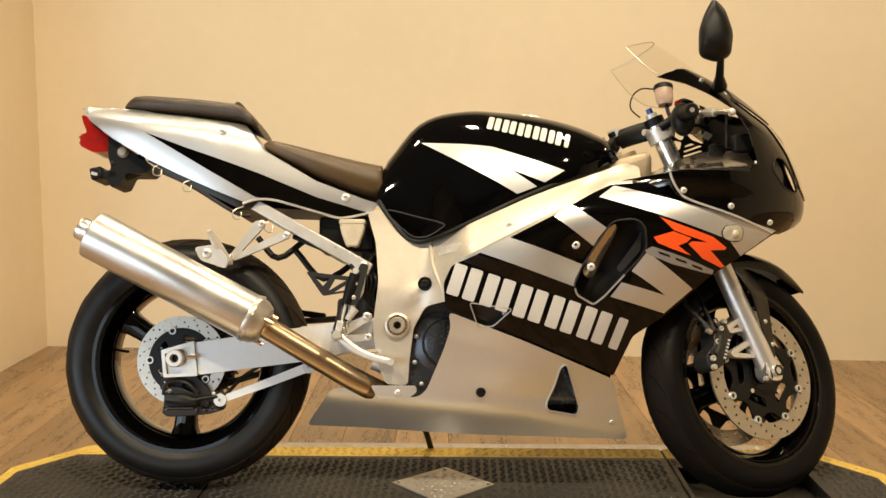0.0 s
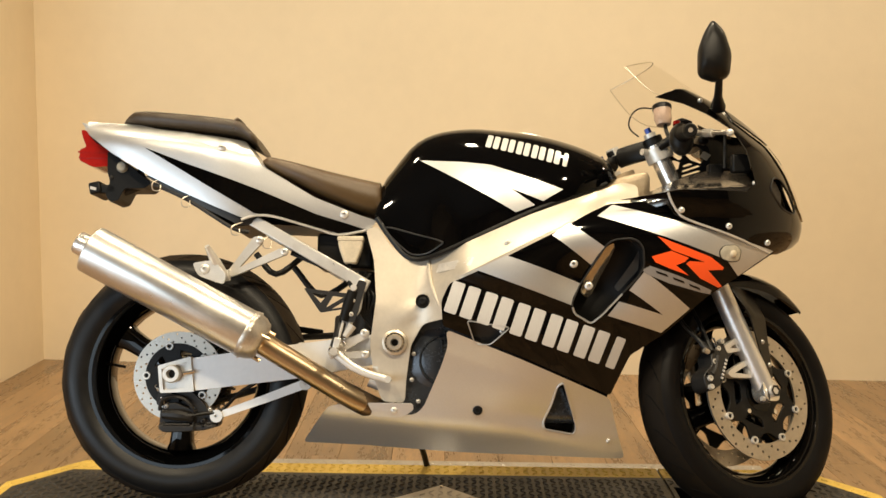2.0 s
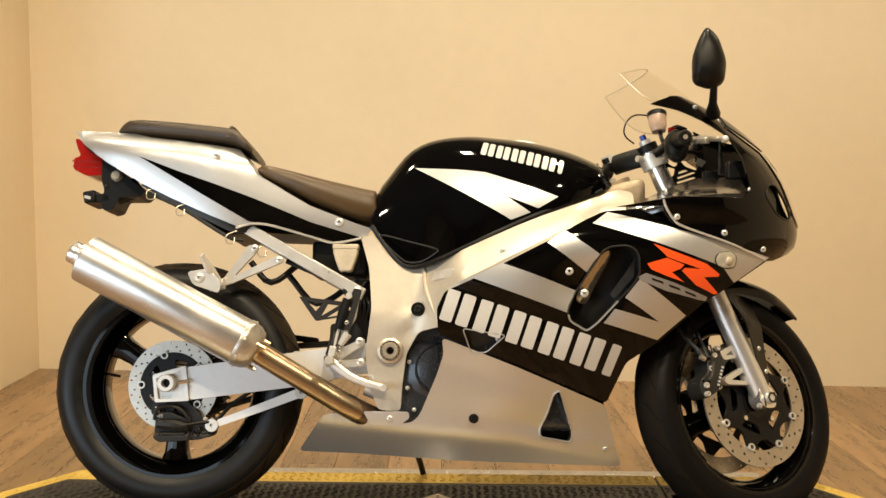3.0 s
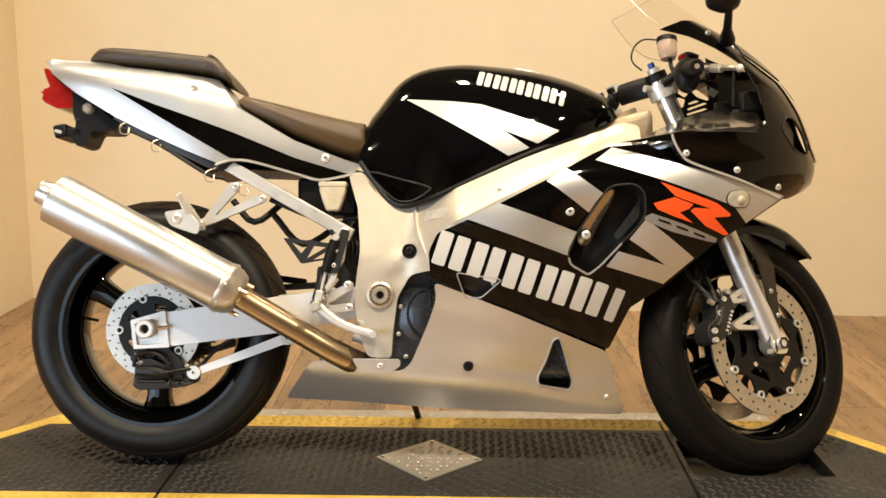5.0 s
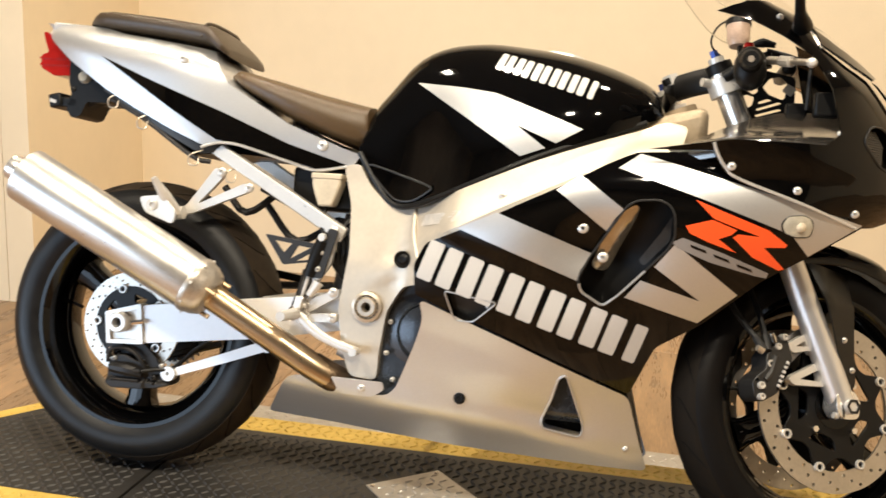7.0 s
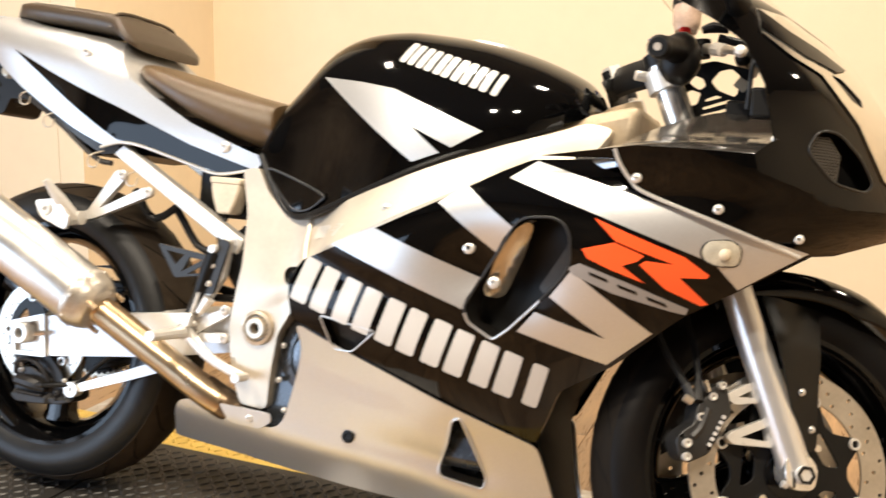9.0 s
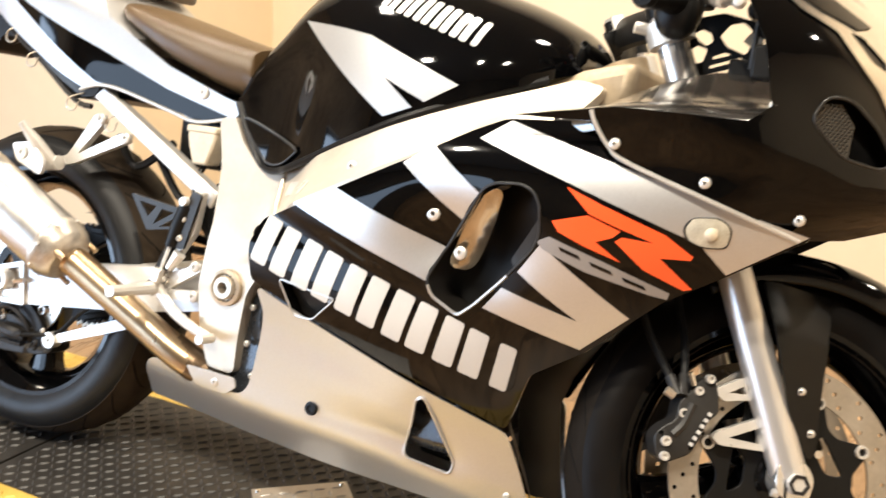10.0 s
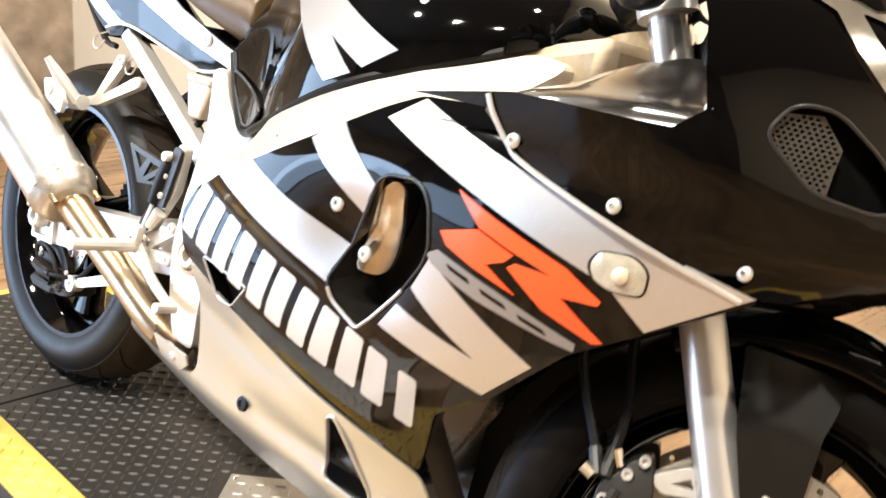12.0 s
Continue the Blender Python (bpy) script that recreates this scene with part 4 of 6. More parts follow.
def blocks(origin, e1, e2, items, surf, mat, parent, label, name):
    """A row of plain slanted bars that stands for a word mark; each item: start and width of a bar."""
    o, a, b = Vector(origin), Vector(e1), Vector(e2)
    for s, w in items:
        def P(u, v):
            p = o + a * (s + w * u) + b * v
            return (p.x, p.y)
        out = rounded([P(0, 0), P(1, 0), P(1, 1), P(0, 1)], 0.004, 2)
        part(name, sheet(out, surf, (), 0.014, 0.0025), mat, parent, label if s == items[0][0] else "")


BARS = [(s + d, 0.068) for s in (0.0, 0.185, 0.37, 0.555, 0.74) for d in (0.0, 0.088)] + [(0.935, 0.055)]
blocks((0.103, 0.8535), (0.190, -0.0570), (0.010, 0.037), BARS, lambda x, z: tank_w(x, z) + 0.0012, WHITE, tank, "row of plain white bars", "block_mark")
cap = part("filler_cap", place(lathe([(0, 0.008), (0.04, 0.007), (0.045, 0.0)], 32, "z"), pose(0.22, 0, 0.900, 0, 8, 0)), ALU, tank, "aluminium filler cap")

# -- seats --
S_TOP = [(-0.433, 0.825), (-0.42, 0.838), (-0.364, 0.826), (-0.267, 0.803), (-0.198, 0.789), (-0.15, 0.78), (-0.145, 0.74)]
S_BOT = [(-0.433, 0.815), (-0.42, 0.800), (-0.308, 0.738), (-0.198, 0.696), (-0.16, 0.688), (-0.145, 0.70)]
S_W = [(-0.433, 0.10), (-0.40, 0.124), (-0.32, 0.134), (-0.24, 0.122), (-0.19, 0.106), (-0.145, 0.096)]


def pad(stations, top, bot, wid, p=3.5, q=2.4):
    def ring(x):
        zt, zb, w = lerp(x, top), lerp(x, bot), lerp(x, wid)
        out = []
        for k in range(24):
            t = 2 * math.pi * k / 24
            c, s = math.cos(t), math.sin(t)
            zz = math.copysign(abs(s) ** (2 / p), s)
            out.append((x, math.copysign(abs(c) ** (2 / q), c) * w, (zt + zb) / 2 + zz * (zt - zb) / 2))
        return out
    return loft(stations, ring)


seat = part("seat", pad([-0.432, -0.428, -0.42, -0.405, -0.38, -0.34, -0.3, -0.26, -0.22, -0.19, -0.165, -0.15, -0.1455], S_TOP, S_BOT, S_W), VINYL, bike, "black vinyl rider seat", smooth=60)
P_TOP = [(-0.792, 0.928), (-0.782, 0.944), (-0.765, 0.954), (-0.743, 0.957), (-0.603, 0.943), (-0.510, 0.931), (-0.492, 0.926), (-0.476, 0.911), (-0.458, 0.892), (-0.446, 0.876)]
P_BOT = [(-0.792, 0.924), (-0.763, 0.920), (-0.721, 0.911), (-0.561, 0.892), (-0.491, 0.880), (-0.468, 0.870), (-0.446, 0.858)]
P_W = [(-0.792, 0.03), (-0.76, 0.06), (-0.70, 0.080), (-0.60, 0.094), (-0.50, 0.106), (-0.478, 0.118), (-0.458, 0.122), (-0.446, 0.104)]
pil = part("pillion_seat", pad([-0.791, -0.785, -0.775, -0.76, -0.73, -0.69, -0.65, -0.6, -0.55, -0.51, -0.497, -0.488, -0.48, -0.472, -0.464, -0.456, -0.450, -0.4465], P_TOP, P_BOT, P_W), PADVINYL, bike, "black vinyl pillion pad", smooth=60)
part("pillion_seam", tube([(-0.505, -0.104, 0.897), (-0.502, -0.084, 0.927), (-0.50, 0, 0.932), (-0.502, 0.084, 0.927), (-0.505, 0.104, 0.897)], 0.0035, 6, 5), PADVINYL, pil)

# -- tail --
TL_TOP = [(-0.90, 0.932), (-0.752, 0.920), (-0.704, 0.905), (-0.541, 0.882), (-0.477, 0.872), (-0.427, 0.803), (-0.302, 0.732), (-0.194, 0.692), (-0.150, 0.679)]
TL_W = [(-0.90, 0.035), (-0.86, 0.065), (-0.75, 0.105), (-0.62, 0.13), (-0.52, 0.143), (-0.42, 0.134), (-0.3, 0.114), (-0.15, 0.093)]
TL_BOT = [(-0.90, 0.91), (-0.804, 0.838), (-0.666, 0.750), (-0.476, 0.634), (-0.45, 0.66), (-0.247, 0.645), (-0.15, 0.65)]


def tail_w(x, z):
    w = curve(x, TL_W)
    top, bot = lerp(x, TL_TOP), lerp(x, TL_BOT)
    fold = lerp(x, [(-0.9, 0.93), (-0.62, 0.893), (-0.45, 0.86), (-0.3, 0.80), (-0.15, 0.74)])
    w -= 0.9 * max(0, z - (fold - 0.05)) ** 2 / 0.05
    w -= 0.08 * max(0, bot + 0.07 - z) ** 2 / 0.05
    crease = lerp(x, [(-0.9, 0.9), (-0.72, 0.85), (-0.45, 0.755), (-0.2, 0.68)])
    return w + 0.0015 * math.exp(-((z - crease) / 0.04) ** 2)


TAIL = [(-0.902, 0.930), (-0.752, 0.918), (-0.704, 0.903), (-0.541, 0.880), (-0.477, 0.870), (-0.427, 0.801), (-0.302, 0.730), (-0.194, 0.690), (-0.156, 0.679), (-0.173, 0.656), (-0.247, 0.645), (-0.395, 0.681), (-0.440, 0.684), (-0.471, 0.677), (-0.540, 0.705), (-0.629, 0.745), (-0.704, 0.782), (-0.804, 0.841), (-0.893, 0.908)]
for sd in (-1, 1):
    tl = part("tail_panel", sheet(TAIL, tail_w, (), 0.018, 0.004, sd), SILVER, bike, "silver tail panel with a black inlay")
    if sd < 0:
        tail = tl
part("tail_inlay", sheet([(-0.714, 0.848), (-0.612, 0.808), (-0.436, 0.745), (-0.301, 0.691), (-0.176, 0.655), (-0.247, 0.646), (-0.395, 0.683), (-0.444, 0.689), (-0.557, 0.754)], lambda x, z: tail_w(x, z) + 0.0012, (), 0.016, 0.003), BLACK, tail, "gloss black tail inlay")
part("tail_lip", sheet([(-0.440, 0.686), (-0.471, 0.680), (-0.540, 0.708), (-0.629, 0.748), (-0.700, 0.783), (-0.716, 0.782), (-0.629, 0.734), (-0.540, 0.690), (-0.478, 0.660), (-0.452, 0.664)], lambda x, z: tail_w(x, z) - 0.007, (), 0.014, 0.004), GREYPL, tail, "dark grey lower tail lip")
part("tail_piping", tube([(x, -tail_w(x, z) - 0.003, z) for x, z in ((-0.473, 0.672), (-0.455, 0.679), (-0.43, 0.684), (-0.39, 0.680), (-0.30, 0.656), (-0.247, 0.643), (-0.18, 0.655))], 0.003, 6, 6), ALU, tail, "thin silver edge")


def tail_top():
    def ring(x):
        t = lerp(x, TL_TOP) - 0.002
        w = max(0.02, tail_w(x, t))
        pts = [(x, w * math.cos(math.pi * k / 10), t + 0.006 * math.sin(math.pi * k / 10)) for k in range(11)]
        return pts + [(x, -w * 0.9, t - 0.02), (x, w * 0.9, t - 0.02)]
    return loft([-0.885, -0.87, -0.83, -0.79, -0.75, -0.7, -0.62, -0.541, -0.50, -0.48, -0.46, -0.44, -0.42, -0.40, -0.37], ring)


part("tail_top", tail_top(), SILVER, bike, "silver top of the tail", smooth=50)
part("under_tail", loft([-0.80, -0.70, -0.5, -0.42, -0.2], lambda x: [(x, y, z) for y, z in ((-tail_w(x, lerp(x, TL_BOT) + 0.01) + 0.012, lerp(x, TL_BOT) + 0.008), (tail_w(x, lerp(x, TL_BOT) + 0.01) - 0.012, lerp(x, TL_BOT) + 0.008), (0.06, lerp(x, TL_BOT) + 0.05), (-0.06, lerp(x, TL_BOT) + 0.05))]), PLASTIC, bike, "black plastic undertray")
bolt((-0.523, -0.141, 0.846), 0.010, tail)
bolt((-0.233, -0.107, 0.692), 0.011, tail)
LAMP = [(-0.894, 0.906), (-0.882, 0.905), (-0.858, 0.876), (-0.818, 0.851), (-0.816, 0.815), (-0.861, 0.812), (-0.885, 0.824), (-0.895, 0.829), (-0.895, 0.857), (-0.878, 0.862), (-0.888, 0.885)]
lampb = part("tail_lamp", plate(rounded(LAMP, 0.006, 2), 0.045, 0.09), RED, bike, "red tail lamp lens", bevel=0.006)
part("lamp_rib", plate([(-0.898, 0.852), (-0.84, 0.852), (-0.836, 0.848), (-0.898, 0.848)], 0.0465, 0.004), RED, lampb)
part("lamp_rib", plate([(-0.896, 0.838), (-0.832, 0.838), (-0.830, 0.834), (-0.896, 0.834)], 0.0465, 0.004), RED, lampb)
part("lamp_housing", plate(rounded([(-0.824, 0.852), (-0.781, 0.8254), (-0.745, 0.797), (-0.714, 0.774), (-0.729, 0.7595), (-0.779, 0.7595), (-0.793, 0.7292), (-0.8132, 0.7242), (-0.826, 0.745), (-0.8151, 0.775), (-0.823, 0.800)], 0.006), 0.05, 0.10), PLASTIC, bike, "black plastic lamp housing", bevel=0.004)
br = part("plate_bracket", tube([(-0.74, -0.02, 0.79), (-0.785, -0.02, 0.772), (-0.81, -0.02, 0.755), (-0.805, -0.02, 0.735)], [0.026, 0.026, 0.022, 0.016], 10, 4), PLASTIC, bike, "black number plate bracket stub")
part("bracket_arm", box_bm(-0.85, -0.80, -0.05, 0.05, 0.746, 0.768), PLASTIC, br, bevel=0.004)
part("bracket_pad", place(box_bm(-0.016, 0.014, -0.055, 0.055, -0.015, 0.015), pose(-0.850, 0, 0.760, 0, -12, 0)), PLASTIC, br, bevel=0.005)
bolt((-0.812, -0.052, 0.785), 0.006, br, GREYPL)
part("sticker", plate([(-0.862, 0.756), (-0.847, 0.752), (-0.846, 0.759), (-0.861, 0.763)], 0.0565, 0.002), WHITE, br)
part("plate_lamp", place(lathe([(0, 0.010), (0.010, 0.009), (0.0145, 0.003), (0.0150, -0.02)], 14), pose(-0.786, -0.052, 0.812, 0, 0, 180)), LENS, br, "small clear plate lamp")
for x, y, z in ((-0.682, 0.113, 0.762), (-0.606, 0.130, 0.721), (-0.483, 0.146, 0.653), (-0.412, 0.122, 0.625)):
    part("luggage_hook", tube([(x + 0.012, 0.012 - y, z + 0.014), (x - 0.010, -y, z + 0.002), (x - 0.009, -y - 0.002, z - 0.016), (x + 0.006, -y, z - 0.017), (x + 0.007, 0.006 - y, z - 0.002)], 0.0015, 6, 5), NUT, tail, "steel luggage hook")
part("tail_rail", tube([(-0.70, -0.098, 0.765), (-0.606, -0.118, 0.722), (-0.495, -0.130, 0.654), (-0.456, -0.128, 0.645)], 0.005, 8, 4), DIRTY_SHADED, tail, "dark tail rail")

# -- subframe and hangers --
RAIL = [(-0.460, 0.664), (-0.436, 0.682), (-0.166, 0.531), (-0.178, 0.503)]
for sd in (-1, 1):
    part("subframe_rail", plate(RAIL, 0.124, 0.024, (), sd), ALU, bike, "silver box-section subframe rail", bevel=0.003)
part("subframe_strut", tube([(-0.45, -0.06, 0.60), (-0.40, -0.06, 0.55), (-0.33, -0.05, 0.60)], 0.0075, 8, 4), PLASTIC, bike)
part("subframe_strut", tube([(-0.36, -0.05, 0.57), (-0.29, -0.05, 0.50), (-0.20, -0.05, 0.55)], 0.0075, 8, 4), PLASTIC, bike)
hg = part("pillion_hanger", plate(rounded([(-0.4443, 0.6338), (-0.4282, 0.6338), (-0.4252, 0.6178), (-0.4774, 0.5596), (-0.3811, 0.6067), (-0.3670, 0.6057), (-0.3670, 0.5917), (-0.4864, 0.5405), (-0.5235, 0.5335), (-0.5335, 0.5456), (-0.5014, 0.5546)], 0.006), 0.128, 0.014), ALU, bike, "cast aluminium pillion footrest hanger", bevel=0.003)
bolt((-0.430, -0.130, 0.626), 0.010, hg)
bolt((-0.3705, -0.130, 0.5985), 0.010, hg)
part("pillion_footrest", tube([(-0.506, -0.155, 0.538), (-0.522, -0.178, 0.568), (-0.538, -0.203, 0.603)], [0.011, 0.012, 0.006], 10, 3), ALU, hg, "folded pillion footrest")
part("footrest_knuckle", tube([(-0.53, -0.15, 0.535), (-0.495, -0.15, 0.54)], 0.013, 10, 1), ALU, hg)
rs = part("brake_reservoir", loft([0, 1, 2, 3], lambda k: [(x, y, z) for x, y, z in [(-0.216 + a * (0.029, 0.029, 0.024, 0.014)[k], -0.10 + b * 0.02, (0.632, 0.618, 0.60, 0.573)[k]) for a, b in ((-1, -1), (1, -1), (1, 1), (-1, 1))]]), CREAMPL, bike, "cream rear brake fluid reservoir", bevel=0.004)
part("reservoir_cap", box_bm(-0.247, -0.185, -0.122, -0.078, 0.626, 0.638), CREAMPL, rs, bevel=0.003)

# -- rider footrest and rear brake pedal --
fp = part("footrest_hanger", plate(rounded([(-0.1914, 0.5313), (-0.1763, 0.5313), (-0.1864, 0.4608), (-0.2367, 0.3853), (-0.1662, 0.4155), (-0.1662, 0.4004), (-0.2267, 0.3621), (-0.1662, 0.3681), (-0.1662, 0.3500), (-0.2468, 0.3450), (-0.2619, 0.3701), (-0.2166, 0.4608)], 0.006), 0.147, 0.014), ALU, bike, "cast aluminium rider footrest hanger", bevel=0.003)
for x, z in ((-0.1773, 0.4074), (-0.1743, 0.3581), (-0.1844, 0.5263)):
    bolt((x, -0.149, z), 0.010, fp)
part("footrest", tube([(-0.2465, -0.150, 0.362), (-0.241, -0.21, 0.363), (-0.236, -0.275, 0.364)], [0.012, 0.010, 0.009], 10, 3), ALU, fp, "knurled aluminium footrest")
part("heel_guard", plate(rounded([(-0.3201, 0.5111), (-0.2064, 0.4980), (-0.1913, 0.5312), (-0.1731, 0.5262), (-0.1993, 0.4325), (-0.2285, 0.4335), (-0.2255, 0.4627), (-0.2798, 0.4537)], 0.005), 0.156, 0.006, [[(-0.3000, 0.5000), (-0.2637, 0.4960), (-0.2798, 0.4768)], [(-0.2517, 0.4929), (-0.2265, 0.4899), (-0.2668, 0.4658)], [(-0.2537, 0.4627), (-0.2295, 0.4668), (-0.2275, 0.4788)]]), GREYPL, bike, "dark plastic heel guard with cut-outs", bevel=0.0015)
bolt((-0.2043, -0.158, 0.4829), 0.006, fp)
bolt((-0.2084, -0.158, 0.4507), 0.006, fp)
pd = part("brake_pedal", tube([(-0.247, -0.156, 0.365), (-0.207, -0.158, 0.332), (-0.1615, -0.160, 0.3115), (-0.119, -0.163, 0.3005)], [0.011, 0.010, 0.009, 0.008], 10, 5, flat=0.7), ALU, bike, "aluminium rear brake pedal")
part("pedal_tip", tube([(-0.119, -0.158, 0.3005), (-0.119, -0.192, 0.3015)], 0.008, 10, 1), ALU, pd)
part("master_cylinder", tube([(-0.232, -0.13, 0.44), (-0.236, -0.15, 0.41), (-0.25, -0.16, 0.375)], [0.016, 0.012, 0.006], 10, 3), DIRTY_SHADED, bike)
part("shock", tube([(-0.17, 0, 0.56), (-0.19, 0, 0.36)], 0.035, 16, 1), DIRTY_SHADED, bike, "dark rear shock absorber")
part("battery_tray", box_bm(-0.30, -0.165, -0.075, 0.075, 0.565, 0.65), PLASTIC, bike, "black battery tray", bevel=0.008)

part("wiring_loom", tube([(-0.36, -0.085, 0.60), (-0.29, -0.095, 0.57), (-0.23, -0.10, 0.545), (-0.185, -0.10, 0.50), (-0.17, -0.10, 0.45)], 0.006, 8, 5), PLASTIC, bike)
part("loom_clip", box_bm(-0.20, -0.175, -0.118, -0.10, 0.508, 0.53), CREAMPL, bike, bevel=0.003)
part("brake_switch", tube([(-0.205, -0.155, 0.425), (-0.222, -0.158, 0.398)], [0.011, 0.007], 10, 1), ALU, bike, "small brake light switch")
part("return_spring", tube([(-0.222 + 0.004 * math.cos(1.3 * k), -0.158 + 0.004 * math.sin(1.3 * k), 0.398 - 0.0035 * k) for k in range(16)], 0.0012, 5, 2), CHROME, bike)
part("rear_hose", tube([(-0.218, -0.10, 0.575), (-0.222, -0.115, 0.54), (-0.205, -0.13, 0.50), (-0.225, -0.14, 0.45)], 0.0055, 8, 5), PLASTIC, bike)
mcy = part("rear_master", tube([(-0.205, -0.150, 0.505), (-0.216, -0.152, 0.47), (-0.226, -0.154, 0.435)], [0.013, 0.0135, 0.011], 14, 3), PLASTIC, bike, "black rear brake master cylinder")
part("push_rod", tube([(-0.226, -0.156, 0.435), (-0.238, -0.162, 0.385)], 0.0035, 8, 1), ALU, mcy)
part("rod_clevis", place(box_bm(-0.008, 0.008, -0.007, 0.007, -0.012, 0.012), pose(-0.239, -0.164, 0.384, 0, 12, 0)), ALU, mcy, bevel=0.002)
part("hose_union", place(lathe([(0, -0.008), (0.007, -0.008), (0.008, -0.005), (0.008, 0.004)], 12), Matrix.Translation((-0.203, -0.158, 0.512))), ALU, mcy)
part("pedal_pivot", place(lathe([(0, -0.012), (0.006, -0.012), (0.010, -0.008), (0.013, -0.003), (0.013, 0.006)], 16), Matrix.Translation((-0.247, -0.164, 0.364))), CHROME, pd, "bright pedal pivot")
for x, z in ((-0.232, 0.378), (-0.252, 0.352)):
    bolt((x, -0.158, z), 0.0055, fp)
part("linkage", tube([(-0.165, -0.11, 0.30), (-0.14, -0.11, 0.29)], 0.018, 12, 1), ALU, bike)
for i in range(5):
    part("cable", tube([(-0.17 - 0.01 * i, -0.09 + 0.01 * i, 0.55), (-0.20 + 0.01 * i, -0.12, 0.50), (-0.19 + 0.006 * i, -0.11, 0.46), (-0.16, -0.10, 0.42)], 0.005, 6, 5), PLASTIC, bike)

# -- side fairing --
UP = [(0.3790, 0.7021), (0.5070, 0.7111), (0.5233, 0.6792), (0.5476, 0.6618), (0.6609, 0.6298), (0.7709, 0.6009), (0.6803, 0.5412), (0.6077, 0.4957), (0.5127, 0.4104), (0.4362, 0.3611), (0.3960, 0.2672), (0.1797, 0.3570), (0.0049, 0.4230), (0.0010, 0.4782), (0.0195, 0.5185), (0.0819, 0.5449), (0.1513, 0.5804), (0.2535, 0.6330), (0.3382, 0.6822)]
SCOOP = rounded([(0.3715, 0.6086), (0.3883, 0.6174), (0.4242, 0.6206), (0.4412, 0.6137), (0.4513, 0.5980), (0.4541, 0.5587), (0.4432, 0.5372), (0.4030, 0.4920), (0.3634, 0.4498), (0.3392, 0.4308), (0.3007, 0.4526), (0.2939, 0.4746), (0.3116, 0.5153)], 0.008)
VENT2 = rounded([(0.0592, 0.4349), (0.1557, 0.4204), (0.1124, 0.3818), (0.0785, 0.3818)], 0.008)
LOW = [(0.3961, 0.2611), (0.4222, 0.1686), (0.4410, 0.1169), (0.2386, 0.1253), (0.0469, 0.1306), (-0.1790, 0.1438), (-0.3287, 0.1473), (-0.2631, 0.2344), (-0.2443, 0.2423), (-0.1550, 0.2390), (-0.1281, 0.2470), (-0.1121, 0.2469), (-0.1000, 0.2200), (-0.0580, 0.2200), (-0.0380, 0.2369), (0.0010, 0.3290), (0.0179, 0.3798), (0.0119, 0.4152), (0.1798, 0.3510)]
VENT = rounded([(0.2694, 0.2897), (0.2835, 0.2967), (0.3186, 0.1947), (0.3128, 0.1761), (0.2425, 0.1884), (0.2399, 0.2050), (0.2569, 0.2446)], 0.009)


def low_w(x, z):
    """Belly pan: bulge over the exhaust, flat lower skirt below a crease."""
    w = fair_w(x, z)
    w += 0.0096 * math.exp(-((x - 0.19) / 0.11) ** 2 - ((z - 0.29) / 0.045) ** 2)
    crease = lerp(x, [(-0.32, 0.225), (-0.1, 0.205), (0.0, 0.197), (0.2, 0.188), (0.42, 0.15)])
    u = max(0.0, min(1.0, (x - 0.02) / 0.22)) * max(0.0, min(1.0, (0.36 - x) / 0.06))
    w -= 0.008 * u * u * math.exp(-((z - crease - 0.030) / 0.020) ** 2)
    return w - 0.004 * math.exp(-((z - crease) / 0.010) ** 2) - 0.95 * max(0.0, crease - z) * (1.0 - 0.5 * max(0.0, min(1.0, x / 0.4)))


for sd in (-1, 1):
    f = part("side_fairing", sheet(rounded(UP, 0.008, 2), fair_w, [SCOOP, VENT2], 0.011, 0.004, sd), BLACK, bike, "gloss black side fairing with silver stripes")
    b = part("belly_fairing", sheet(rounded(LOW, 0.014, 3), low_w, [VENT], 0.012, 0.004, sd), SILVER, bike, "silver lower fairing with a vent")
    if sd < 0:
        fairing, belly = f, b


def on_fair(e):
    return lambda x, z: fair_w(x, z) + e


def decal(name, poly, mat, label="", e=0.0012, holes=(), parent=None):
    return part(name, sheet(poly, on_fair(e), holes, 0.011, 0.003), mat, parent or fairing, label)


decal("stripe", [(0.3509, 0.6721), (0.3870, 0.7001), (0.4991, 0.6704), (0.7676, 0.6028), (0.6802, 0.5432), (0.6480, 0.5773), (0.4969, 0.6263)], SILVER, "silver stripe")
decal("stripe", [(0.2475, 0.6270), (0.2879, 0.6556), (0.3259, 0.6285), (0.3649, 0.6009), (0.3501, 0.5828), (0.3377, 0.5618)], SILVER)
decal("stripe", [(0.0779, 0.5478), (0.1464, 0.5804), (0.3137, 0.5214), (0.2963, 0.4877), (0.2929, 0.4715)], SILVER)
decal("stripe", [(0.4555, 0.5479), (0.5686, 0.4675), (0.5052, 0.4124), (0.3764, 0.4489), (0.4018, 0.4809), (0.5050, 0.4522), (0.4234, 0.5058)], SILVER)
decal("red_mark", [(0.4837, 0.6251), (0.5301, 0.6086), (0.6082, 0.5827), (0.6421, 0.5604), (0.6392, 0.5554), (0.6036, 0.5529), (0.6422, 0.5188), (0.6328, 0.5157), (0.5856, 0.5349), (0.5495, 0.5660), (0.5577, 0.5721), (0.5959, 0.5706), (0.5473, 0.5848), (0.5157, 0.5954)], ORANGE, "red-orange angular emblem", 0.002)
decal("red_mark", [(0.4694, 0.5803), (0.5136, 0.5934), (0.5555, 0.5790), (0.5464, 0.5700), (0.5261, 0.5618), (0.5574, 0.5405), (0.5110, 0.5548), (0.4786, 0.5675)], ORANGE, "", 0.002)
